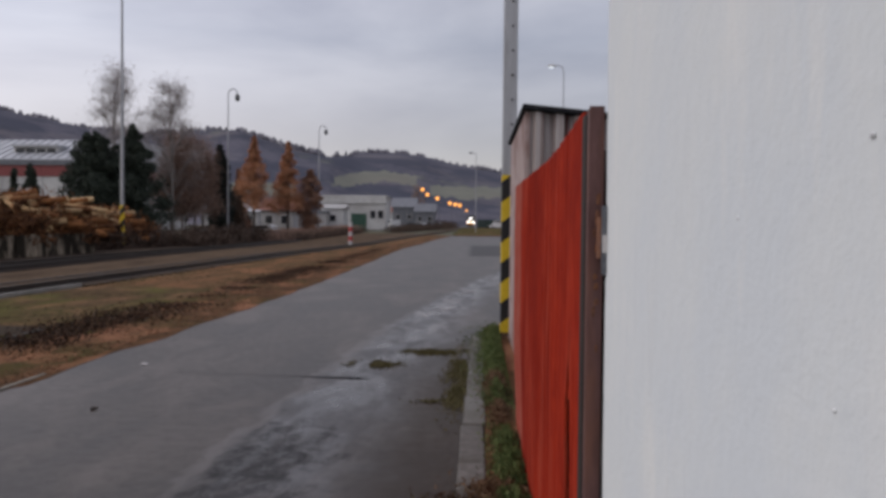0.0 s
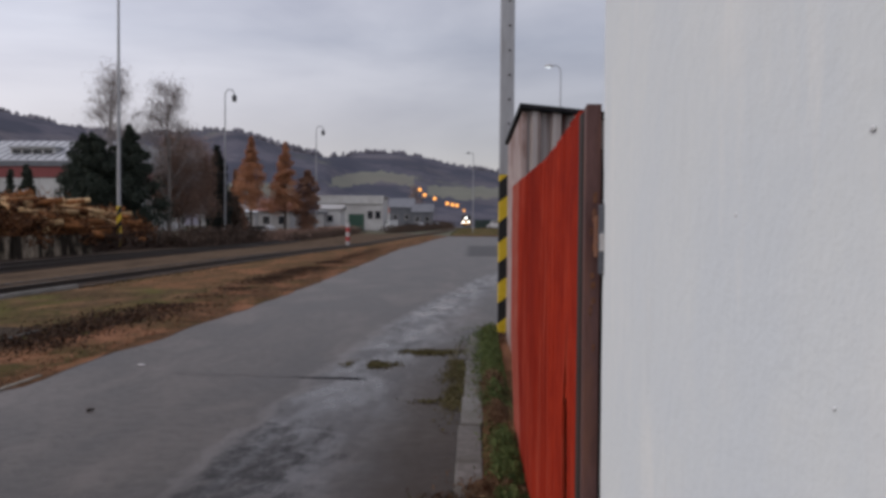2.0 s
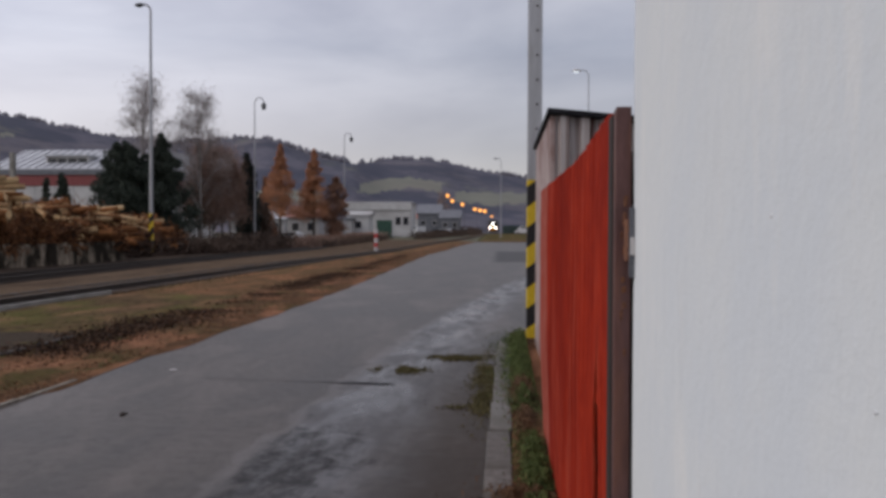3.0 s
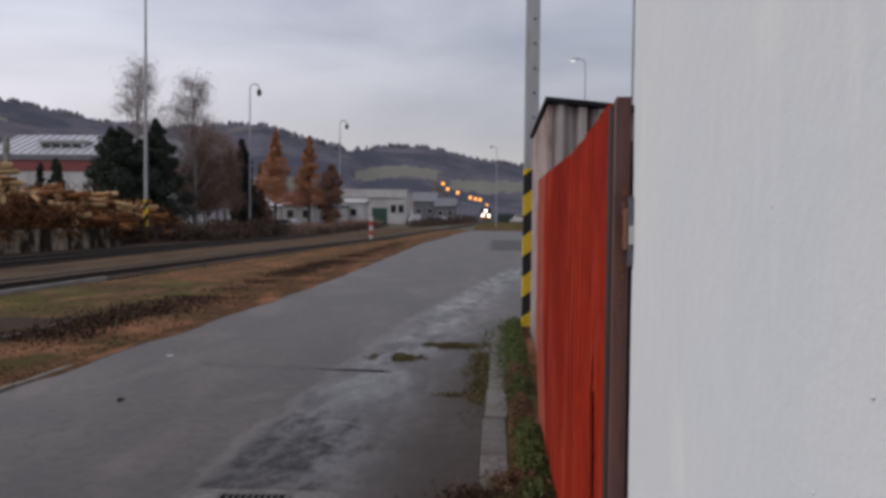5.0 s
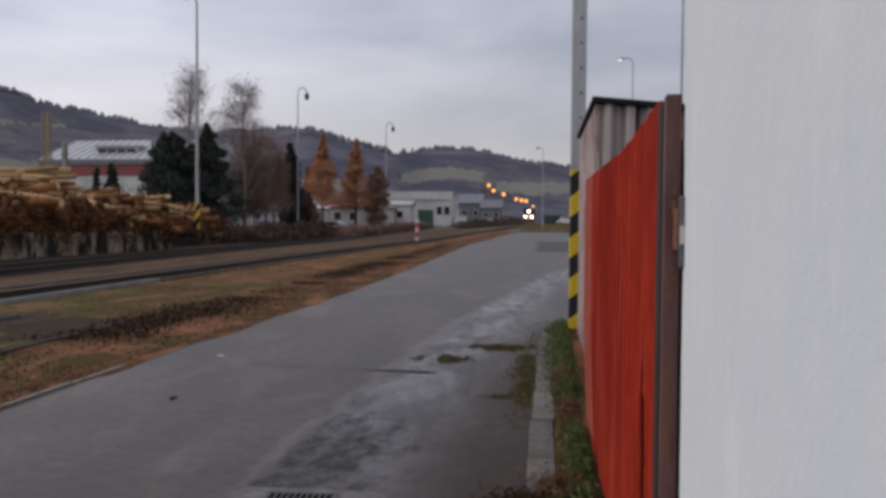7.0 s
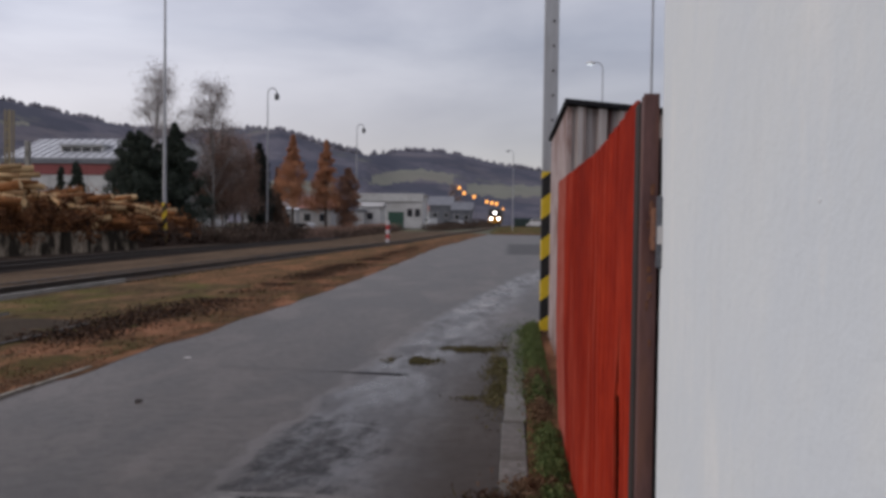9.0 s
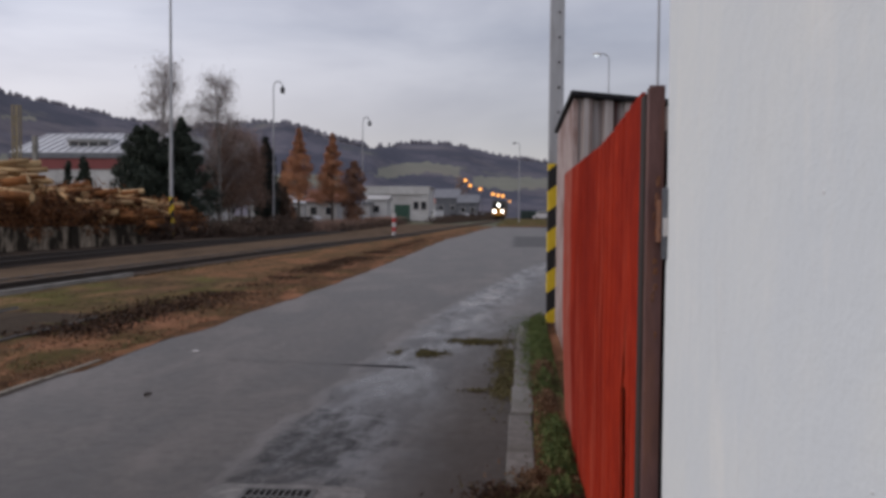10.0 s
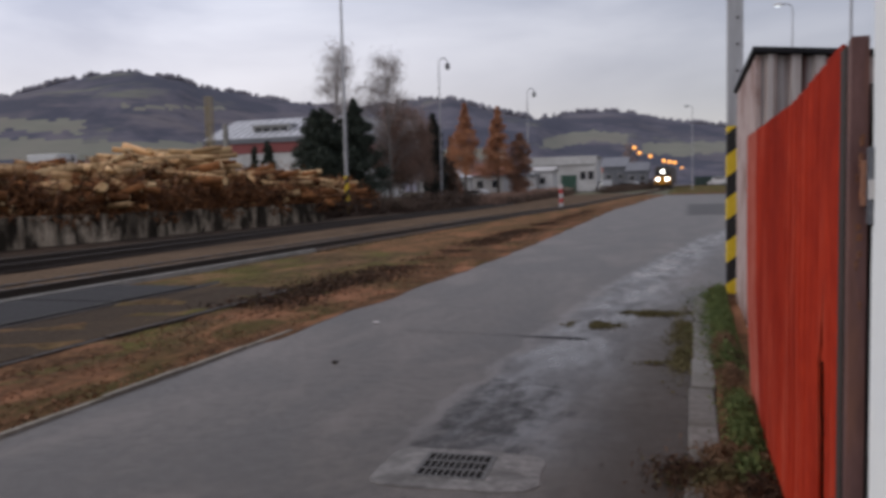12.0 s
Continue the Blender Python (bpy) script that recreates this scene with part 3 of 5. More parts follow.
def flakes(name, spots, size, material, parent=None, upright=0.0, label="", thin=1.0, rng=None):
    """Many small leaves: a four-cornered bent flake at every spot, turned at random."""
    rng = rng or np.random.default_rng(5)
    spots = np.asarray(spots, float)
    k = len(spots)
    u = rng.normal(size=(k, 3))
    u[:, 2] = u[:, 2] * (1 - upright) + upright * 2.0 * (rng.random(k) + 0.4)
    u /= np.linalg.norm(u, axis=1)[:, None]
    v = np.cross(u, rng.normal(size=(k, 3)))
    v /= np.linalg.norm(v, axis=1)[:, None] + 1e-9
    s = (size * (0.6 + 0.8 * rng.random(k)))[:, None]
    w = np.cross(u, v)
    corners = np.stack([spots - u * s, spots + v * s * 0.5 * thin + w * s * 0.15, spots + u * s, spots - v * s * 0.5 * thin + w * s * 0.15], 1).reshape(-1, 3)
    idx = np.arange(k * 4).reshape(-1, 4)
    mesh = bpy.data.meshes.new(name)
    mesh.from_pydata(corners.tolist(), [], np.concatenate([idx[:, [0, 1, 2]], idx[:, [0, 2, 3]]]).tolist())
    return link_mesh(name, mesh, material, parent, label)


# ---- ground, road and tracks ----
def build_ground():
    xs = [-1500, -900, -500, -300, -180, -110, -70, -45, -30, -20, -10, 0, 10, 25, 60, 140, 300, 700, 1500]
    ys = [-1500, -600, -200, -60, -20, 0, 20, 40, 60, 70, 80, 95, 110, 130, 150, 170, 190, 230, 280, 350, 450, 700, 1000, 1500]
    verts = [(x, y, rise(y) - 0.08) for y in ys for x in xs]
    w = len(xs)
    faces = [(j * w + i, j * w + i + 1, (j + 1) * w + i + 1, (j + 1) * w + i) for j in range(len(ys) - 1) for i in range(w - 1)]
    tagged(from_lists("ground", verts, faces, M_GROUND), "rough olive-brown ground", "", "", "structure")


def road_left(y):
    return spline(ROAD_LEFT, y)


def road_right(y):
    return 0.0 + 0.010 * y if y < 10.6 else min(14.0, 0.17 + 0.30 * (y - 10.6))


build_ground()
strip("road", road_left, road_right, -20, 108, 0.0, M_ASPHALT, 0.03, 8, 0.006, label="damp grey asphalt road with a wet gutter run")
strip("verge_grass", lambda y: track_x(y) + 1.15, lambda y: road_left(y) - 0.9, -20, 110, -0.01, M_GRASS_SOIL, 0.12, 6, 0.05, label="thin olive grass verge beside the track")
strip("verge_leaves", lambda y: road_left(y) - (1.95 if y < 12 else 2.3), lambda y: road_left(y) + (-0.045 if y < 7.4 else 0.07), -20, 107, 0.004, M_LEAF_SOIL, 0.1, 6, 0.05, label="brown leaf-strewn verge along the asphalt")
strip("near_verge", lambda y: track_x(y) + 1.2, lambda y: road_left(y) - (0.25 if y < 9 else 0.95), -20, 19, 0.006, M_DARK_VERGE, 0.3, 6, 0.05, label="dark mossy soil with thin grass near the slabs")
strip("platform_gravel", lambda y: -7.85, lambda y: -6.05, -20, 11.5, 0.035, M_GRAVEL, 0.07, 4, 0.012, label="low gravel platform strip")
strip("track_bed", lambda y: track_x(y) - 1.25, lambda y: track_x(y) + 1.2, -20, 330, 0.02, M_PATH, 0.1, 6, 0.03, label="trodden brown ballast bed of the main track")
strip("service_path", lambda y: spline(SIDING, y) + 1.05, lambda y: track_x(y) - 1.2, -20, 120, 0.0, M_PATH, 0.12, 4, 0.03, label="trodden brown strip between two tracks")
strip("siding_bed", lambda y: spline(SIDING, y) - 1.3, lambda y: spline(SIDING, y) + 1.1, -20, 128, 0.01, M_BALLAST, 0.15, 5, 0.03, label="dark ballast bed of the siding")
strip("yard_soil", lambda y: -24.5, lambda y: spline(SIDING, y) - 1.25, -20, 140, -0.015, M_BALLAST, 0.2, 5, 0.05, label="dark muddy soil beside the log yard")
strip("far_grass", lambda y: max(road_left(y) - 0.2 if y < 108 else -2.5, track_x(y) + 1.6), lambda y: 40, 106.5, 200, 0.03, M_GRASS_SOIL, 0.3, 6, 0.05, label="grassy rise at the end of the asphalt")


def rail_line(name, centre, offset, y0, y1, label, head_material, sunk=0.0):
    """A rail swept along the line: foot, web and head."""
    prof = [(-0.065, 0.0), (0.065, 0.0), (0.012, 0.03), (0.012, 0.115), (0.036, 0.125), (0.036, 0.155), (-0.036, 0.155), (-0.036, 0.125), (-0.012, 0.115), (-0.012, 0.03)]
    root = thing(name, (0, 0, 0), label, "rail", "rails of the station tracks", kind="structure")
    ys = steps(y0, y1, 1.5)
    verts, faces, tops = [], [], []
    for y in ys:
        for px, pz in prof:
            verts.append((centre(y) + offset + px, y, rise(y) + 0.03 + sunk + pz))
    k = len(prof)
    for j in range(len(ys) - 1):
        for i in range(k):
            f = (j * k + i, j * k + (i + 1) % k, (j + 1) * k + (i + 1) % k, (j + 1) * k + i)
            (tops if i == 5 else faces).append(f)
    from_lists("rail_body", verts, faces, M_RAIL, root)
    from_lists("rail_head", verts, tops, head_material, root)
    return root


rail_line("rail_near", track_x, 0.755, -20, 330, "dark steel rail of the main track", M_RAIL)
rail_line("rail_far", track_x, -0.755, -20, 330, "dark steel rail sunk in trodden ballast", M_RAIL, -0.115)
rail_line("siding_rail_near", lambda y: spline(SIDING, y), 0.755, -20, 126, "dull rusty rail of the siding", M_RAIL)
rail_line("siding_rail_far", lambda y: spline(SIDING, y), -0.755, -20, 126, "dull rusty rail of the siding", M_RAIL)


def sleepers():
    data = None
    root = thing("sleepers", (0, 0, 0), "dark tarred timber sleepers half sunk in ballast", "sleepers", kind="structure")
    for i in range(110):
        y = 4 + i * 0.62
        ob = None
        if data is None:
            ob = part("sleeper", boxed((-1.2, -0.12, -0.1), (1.2, 0.12, 0.045), 0.012), M_SLEEPER, root)
            data = ob.data
        else:
            ob = link_mesh("sleeper", data, None, root)
        ob.location = (track_x(y), y, rise(y) - 0.01)
        ob.rotation_euler[2] = random.uniform(-0.01, 0.01)


def crossing_slabs():
    """Dark wet concrete slabs laid along the near rail, with a pale lip."""
    root = thing("platform_slabs", (0, 0, 0), "dark wet concrete slabs laid beside the rail", "slabs", kind="structure")
    data = None
    for i in range(14):
        y = -14.6 + i * 1.92
        if data is None:
            ob = part("slab", boxed((-0.9, -0.95, -0.12), (0.9, 0.95, 0.0), 0.012), M_WET_SLAB, root)
            data = ob.data
        else:
            ob = link_mesh("slab", data, None, root)
        ob.location = (-8.82 + random.uniform(-0.01, 0.01), y, 0.075 + random.uniform(-0.008, 0.008))
        ob.rotation_euler = (random.uniform(-0.006, 0.006), random.uniform(-0.008, 0.008), 0)
    for i in range(18):
        y = -14 + i * 1.9
        part("slab_lip", boxed((-9.78, y - 0.94, -0.1), (-9.70, y + 0.94, 0.10), 0.01), M_CONCRETE, root)


def edge_stones(name, label, x, y0, y1, length, width, top, material, deep=0.2):
    root = thing(name, (0, 0, 0), label, "kerb", kind="structure")
    y, data = y0, None
    while y < y1:
        if data is None:
            ob = part("kerbstone", boxed((-width / 2, -length / 2 + 0.006, -deep), (width / 2, length / 2 - 0.006, 0), 0.012), material, root)
            data = ob.data
        else:
            ob = link_mesh("kerbstone", data, None, root)
        yy = y + length / 2
        ob.location = (x(yy) + random.uniform(-0.008, 0.008), yy, top + random.uniform(-0.008, 0.006))
        ob.rotation_euler = (random.uniform(-0.006, 0.006), random.uniform(-0.02, 0.02), random.uniform(-0.008, 0.008))
        y += length
    return root


sleepers()
crossing_slabs()
edge_stones("kerb", "worn flush concrete kerb beside weeds", lambda y: 0.057 + 0.0115 * y, 1.2, 10.6, 1.0, 0.175, 0.035, M_KERB)
edge_stones("road_edging", "thin pale concrete edging of the asphalt", lambda y: road_left(y) - 0.03, -2, 7.5, 1.0, 0.055, 0.026, M_EDGING)
# dark stones give the shadow line below the pale lip by their colour
edge_stones("platform_edge_shade", "dark strip for the shade below the pale gravel lip", lambda y: -6.02, -8, 11, 1.0, 0.06, 0.065, M_RAIL)
edge_stones("platform_lip", "pale worn lip along the gravel strip", lambda y: -6.085, -8, 12, 1.0, 0.035, 0.068, M_GRAVEL)
edge_stones("slab_edge_lip", "pale worn lip along the wet slabs", lambda y: -7.945, -8, 11.5, 1.0, 0.02, 0.082, M_KERB)
edge_stones("platform_inner_edging", "dark edging between slabs and gravel", lambda y: -7.88, -8, 12, 1.0, 0.07, 0.05, M_RAIL)


# ---- the white building, the fence and the shed ----
def white_wall():
    """End of a rendered building: thick wall with a rounded corner, continued round behind the viewpoint."""
    root = thing("wall_white", (0, 0, 0), "white painted rough-rendered wall of a building", "wall", kind="structure")
    bm = bmesh.new()
    x0, x1, ya, yb, r = 0.52, 5.0, -7.0, 2.615, 0.035
    outline = [(x1, ya), (x1, yb)]
    for i in range(9):
        a = math.pi / 2 + math.pi / 2 * i / 8
        outline.append((x0 + r + r * math.cos(a), yb - r + r * math.sin(a)))
    n = 40
    for i in range(1, n):
        outline.append((x0 + 0.004 * noise.noise((i * 0.31, 0, 0)), yb - r - (yb - r - ya) * i / n))
    outline.append((x0, ya))
    levels = [i * 0.07 for i in range(71)]
    rows = []
    for z in levels:
        rows.append([bm.verts.new((x + (0.004 * noise.noise((y * 1.7, z * 1.3, 2.0)) if x < 1 else 0), y + (0.006 * noise.noise((z * 2.1, 4.0, 1.0)) + 0.005 * noise.noise((z * 7.0, 2.0, 1.0)) if x < 1 else 0), z - 0.1)) for x, y in outline])
    k = len(outline)
    for a, b in zip(rows, rows[1:]):
        for i in range(k):
            bm.faces.new((a[i], a[(i + 1) % k], b[(i + 1) % k], b[i]))
    bm.faces.new(rows[-1])
    bmesh.ops.recalc_face_normals(bm, faces=bm.faces)
    coat = part("render_coat", bm, M_PLASTER, root, smooth=True)
    rng = random.Random(4)
    for y, z, s in ((1.378, 1.58, 0.006), (1.20, 1.20, 0.004), (0.98, 1.66, 0.005), (1.62, 1.02, 0.003), (1.05, 1.36, 0.004), (1.9, 1.3, 0.003)):
        bm = bmesh.new()
        bmesh.ops.create_icosphere(bm, subdivisions=1, radius=s)
        for v in bm.verts:
            v.co = Vector((v.co.x * 0.35, v.co.y * rng.uniform(0.8, 1.8), v.co.z * rng.uniform(0.6, 1.0)))
        o = part("render_crumb", bm, M_CRUMB, root)
        o.location = (0.5185, y, z)


def red_fence():
    """Close-boarded fence of upright planks on rails, its end against a steel post."""
    root = thing("plank_fence", (0, 0, 0), "weathered red-painted close-boarded timber fence", "fence")
    y, i = 2.83, 0
    crest = [(2.83, 1.962), (3.14, 1.95), (3.57, 1.915), (4.0, 1.895), (4.45, 1.888), (5.0, 1.88), (6.2, 1.885)]
    while y < 6.12:
        w = random.uniform(0.125, 0.15)
        top = spline(crest, y + w / 2) + random.uniform(-0.003, 0.003)
        x = 0.476 - 0.018 * smooth01((y - 3.2) / 1.2) + random.uniform(-0.0004, 0.0004)
        lean = 0.03 * smooth01((y - 3.6) / 2.4)          # the far end leans out over the kerb
        bm = bmesh.new()
        t, zs = 0.012, [0.03 + 0.01 * random.random()] + [0.2 + 0.17 * q for q in range(10)] + [top]
        rows = []
        for z in zs:
            a, b = y, y + w - 0.0001
            if i == 1:
                b -= 0.05 * smooth01((1.06 - z) / 0.25)       # boards shrunk apart low down
            if i == 2:
                a = min(b - 0.004, a + 0.085 * smooth01((1.14 - z) / 0.26))
            if i == 0:
                a += 0.006 * math.sin(z * 6.0) + 0.004
            wob = (0.012 if y < 3.2 else 0.006) * noise.noise((z * 1.7, y * 0.9, 0)) - lean * min(1.0, z / 0.8)
            rows.append([bm.verts.new(v) for v in ((x + wob, a, z), (x + wob, b, z), (x + wob + t, b, z), (x + wob + t, a, z))])
        for p, q in zip(rows, rows[1:]):
            for k in range(4):
                bm.faces.new((p[k], p[(k + 1) % 4], q[(k + 1) % 4], q[k]))
        bm.faces.new(rows[0][::-1])
        bm.faces.new(rows[-1])
        bmesh.ops.recalc_face_normals(bm, faces=bm.faces)
        part("plank", bm, M_RED_WORN if y > 5.35 else M_RED, root)
        y += w
        i += 1
    part("cross_rail", boxed((0.503, 2.76, 0.42), (0.56, 6.14, 0.52), 0.006), M_DARK, root)
    part("cross_rail", boxed((0.484, 2.90, 0.905), (0.56, 3.35, 0.955), 0.004), M_RED, root)
    part("cross_rail", boxed((0.503, 2.76, 1.55), (0.56, 6.14, 1.65), 0.006), M_DARK, root)
    part("end_post", boxed((0.51, 6.03, 0), (0.58, 6.13, 1.86), 0.006), M_DARK, root)
    part("back_board", boxed((0.60, 2.80, 0.05), (0.615, 6.12, 1.86)), M_DARK, root, "dark boarding behind the planks")


def gate_post():
    root = thing("gate_post", (0.477, 2.665, 0), "rusty brown steel channel post between fence and wall", "post")
    bm = bmesh.new()
    box(bm, (0, 0, 0), (0.048, 0.006, 1.955), 0.0015)
    part("web", bm, M_POST, root)
    part("flange", boxed((0, 0.0065, 0), (0.006, 0.05, 1.95), 0.0015), M_POST, root)
    part("flange", boxed((0.042, 0.0065, 0), (0.048, 0.05, 1.95), 0.0015), M_POST, root)
    # dark strip put in for the shade of the gap beside the first plank
    part("batten", boxed((-0.002, 0.07, 0), (0.022, 0.158, 1.94), 0.004), M_DARK, root, "dark strip for the shaded gap between post and plank")
    lock = part("lock_case", boxed((0.030, -0.10, 1.42), (0.051, -0.068, 1.635), 0.005), M_LOCK, root, "grey steel lock case")
    part("keeper", boxed((0.029, -0.106, 1.49), (0.052, -0.1005, 1.545), 0.003), M_SIGNWHITE, lock, "pale worn striker plate")
    part("lock_bracket", boxed((0.026, -0.0665, 1.47), (0.048, -0.0015, 1.60), 0.003), M_RUST, root, "rusty lock bracket")
    rng = random.Random(9)
    for k in range(9):
        z = (1.30, 1.33, 1.38, 1.41, 1.50, 1.55, 1.60, 1.66, 1.18)[k]
        bm = bmesh.new()
        bmesh.ops.create_icosphere(bm, subdivisions=2, radius=1)
        sx, sz, cx = rng.uniform(0.004, 0.010), rng.uniform(0.010, 0.028), rng.uniform(0.018, 0.036)
        for v in bm.verts:
            q = 1 + 0.7 * noise.noise(v.co * 1.9 + Vector((k * 3.1, 0, 0)))
            v.co = Vector((cx + v.co.x * sx * q, v.co.y * 0.0022, z + v.co.z * sz * q))
        part("rust_scale", bm, M_RUST, root, "flaking orange rust")


def corrugated(name, origin, along, height, length, period, depth, material, parent):
    """A sheet of trapezoidal corrugation standing on edge."""
    o, d = Vector(origin), Vector(along).normalized()
    nrm = Vector((d.y, -d.x, 0))
    verts, faces, s, k = [], [], 0.0, 0
    offs = [(0, 0), (0.30, 0), (0.42, 1), (0.80, 1), (0.92, 0)]
    pts = []
    while s < length:
        for f, q in offs:
            if s + f * period <= length:
                pts.append((s + f * period, q * depth))
        s += period
    for s, q in pts:
        p = o + d * s + nrm * q
        for z in (0, height * 0.5, height):
            verts.append((p.x, p.y, p.z + z))
    for i in range(len(pts) - 1):
        for j in (0, 1):
            faces.append((i * 3 + j, i * 3 + 3 + j, i * 3 + 4 + j, i * 3 + 1 + j))
    return from_lists(name, verts, faces, material, parent)


def metal_shed():
    root = thing("metal_shed", (0.63, 8.0, 0), "rusting corrugated steel shed with a tarred flat roof", "shed")
    def fall(bm):
        for v in bm.verts:
            if v.co.z > 2:
                v.co.z -= 0.10 * v.co.x          # the roof falls away from the road
        return bm
    part("core", fall(boxed((0.012, 0.04, 0), (2.6, 3.1, 2.72), 0.01)), M_SHEET_PALE, root)
    front = corrugated("front_sheet", (0.0, 0.0, 0.0), (1, 0, 0), 2.74, 2.6, 0.20, 0.07, M_SHEET, root)
    for v in front.data.vertices:
        if v.co.z > 2:
            v.co.z -= 0.10 * v.co.x
    part("side_sheet", boxed((-0.012, -0.01, 0), (0.004, 3.12, 2.74), 0.003), M_SHEET_PALE, root, "faded pinkish side sheet")
    part("corner_trim", boxed((-0.02, -0.02, 0), (0.03, -0.005, 2.72), 0.003), M_SHEET_PALE, root)
    part("roof", fall(boxed((-0.05, -0.11, 2.745), (2.7, 3.2, 2.80), 0.012)), M_TAR, root, "black tarred roof edge")
    part("hasp", boxed((-0.03, 0.25, 1.96), (-0.012, 0.34, 2.04), 0.004), M_DARK, root)


def striped_post():
    """Square steel post with bolt holes, the foot painted as a warning."""
    root = thing("striped_post", (0.625, 11.8, 0), "pale steel post with bolt holes and black-yellow striped foot", "post")
    part("shaft", boxed((-0.104, -0.104, 2.36), (0.104, 0.104, 9.0), 0.012), M_PALE_POST, root)
    part("striped_foot", boxed((-0.107, -0.107, 0), (0.107, 0.107, 2.36), 0.012), M_STRIPES, root, "black and yellow warning stripes")
    part("base_plate", boxed((-0.16, -0.16, 0), (0.16, 0.16, 0.02), 0.004), M_GALV, root)
    z = 2.75
    hole = None
    while z < 8.8:
        if hole is None:
            h = tubes("bolt", [((0.01, -0.104, 0), (0.01, -0.117, 0), 0.018, 0.016)], M_DARK, root, n=8)
            hole = h.data
        else:
            h = link_mesh("bolt", hole, None, root)
        h.location = (0.02, 0, z)
        z += 0.36


white_wall()
red_fence()
gate_post()
metal_shed()
striped_post()
aerial = thing("thin_mast", (3.5, 20.0, 0), "thin grey steel mast behind the shed", "mast")
tubes("mast_pole", [((0, 0, 0), (0, 0, 6), 0.035, 0.03), ((0, 0, 6), (0, 0, 12), 0.03, 0.022)], M_GALV, aerial)


# ---- road details ----
def drain():
    root = thing("drain_grate", (-1.21, 4.19, 0), "cast-iron drain grate set in a pale concrete pad", "drain", turn=3.0)
    bm, inner, outer, low = bmesh.new(), [], [], []
    for i in range(48):
        a = 2 * math.pi * (i + 0.5) / 48
        c, s = math.cos(a), math.sin(a)
        k = 0.205 / max(abs(c), abs(s) * 0.205 / 0.195)
        q = (abs(c / 0.45) ** 6 + abs(s / 0.30) ** 6) ** (-1 / 6) * (1 + 0.09 * noise.noise((c * 2.5, s * 2.5, 3.0)) + 0.05 * noise.noise((c * 9, s * 9, 1.0)))
        inner.append(bm.verts.new((c * k, s * k, 0.024)))
        outer.append(bm.verts.new((c * q + 0.02, s * q, 0.0085)))
        low.append(bm.verts.new((c * (q + 0.02) + 0.02, s * (q + 0.02), -0.02)))
    for i in range(48):
        j = (i + 1) % 48
        bm.faces.new((inner[i], outer[i], outer[j], inner[j]))
        bm.faces.new((outer[i], low[i], low[j], outer[j]))
    part("pad", bm, M_PAD, root, "damp cracked concrete")
    # near-black plate close under the bars gives the unlit depth by colour
    part("shaft_floor", boxed((-0.21, -0.20, 0.0), (0.21, 0.20, 0.0105)), M_SHAFT_SHADE, root)
    for x in (-0.19, 0.19):
        part("frame_side", boxed((x - 0.014, -0.19, 0.008), (x + 0.014, 0.19, 0.027), 0.003), M_GRATE, root)
    for y in (-0.18, -0.062, 0.062, 0.18):
        part("cross_bar", boxed((-0.176, y - 0.011, 0.008), (0.176, y + 0.011, 0.027), 0.003), M_GRATE, root)
    data = None
    for y in (-0.121, 0.0, 0.121):
        for i in range(9):
            if data is None:
                ob = part("bar", boxed((-0.0055, -0.047, -0.014), (0.0055, 0.047, 0.0), 0.0015), M_GRATE, root)
                data = ob.data
            else:
                ob = link_mesh("bar", data, None, root)
            ob.location = (-0.141 + i * 0.0352, y, 0.026)


def moss_patch(at, rx, ry, n, seed):
    rng = np.random.default_rng(seed)
    x, y = at[0] + rx * 0.55 * rng.normal(size=n), at[1] + ry * 0.55 * rng.normal(size=n)
    keep = np.array([noise.noise((u * 4, v * 1.4, seed)) for u, v in zip(x, y)]) > rng.normal(-0.12, 0.15, n)
    p = np.stack([x, y, 0.005 + 0.012 * rng.random(n)], 1)[keep]
    tagged(flakes("moss_patch", p, 0.013, M_MOSS, rng=rng), "olive moss grown over a crack in the asphalt", "moss", kind="stuff")


def cracks():
    root = thing("road_joint", (0, 0, 0), "dark sunken joint across the asphalt", "joint", kind="structure")
    verts, faces = [], []
    n = 40
    for i in range(n + 1):
        u = i / n
        x = -3.0 + 2.05 * u
        y = 8.22 - 0.12 * u + 0.03 * noise.noise((u * 9, 0, 0))
        w = 0.005 + 0.04 * smooth01((u - 0.55) / 0.4) * (1 if u < 0.97 else 0.3)
        verts += [(x, y - w, 0.009), (x, y + w, 0.009)]
    for i in range(n):
        faces.append((2 * i, 2 * i + 2, 2 * i + 3, 2 * i + 1))
    from_lists("tar_line", verts, faces, M_TAR, root)


drain()
cracks()
moss_patch((-0.45, 9.86), 0.3, 0.2, 4200, 1)
moss_patch((-1.0, 8.95), 0.22, 0.2, 3600, 2)
moss_patch((0.0, 8.4), 0.16, 1.5, 5200, 3)
moss_patch((0.0, 7.2), 0.11, 0.4, 1500, 5)
moss_patch((-0.22, 7.1), 0.2, 0.07, 300, 4)
stone = bmesh.new()
bmesh.ops.create_icosphere(stone, subdivisions=2, radius=0.06)
for v in stone.verts:
    v.co = Vector((v.co.x * 1.3, v.co.y * 0.8, v.co.z * 0.3)) * (1 + 0.4 * noise.noise(v.co * 20))
chip = part("stone_chip", stone, M_SIGNWHITE)
chip.location = (-3.55, 8.68, 0.012)
chip.scale = (0.6, 0.7, 0.6)
tagged(chip, "small pale chip of stone lying on asphalt", "stone")
twig = tubes("dead_leaf_clump", [((-3.10, 6.55, 0.012), (-3.04, 6.57, 0.018), 0.014, 0.007), ((-3.08, 6.52, 0.012), (-3.09, 6.58, 0.018), 0.01, 0.011)], M_DARK, n=6)
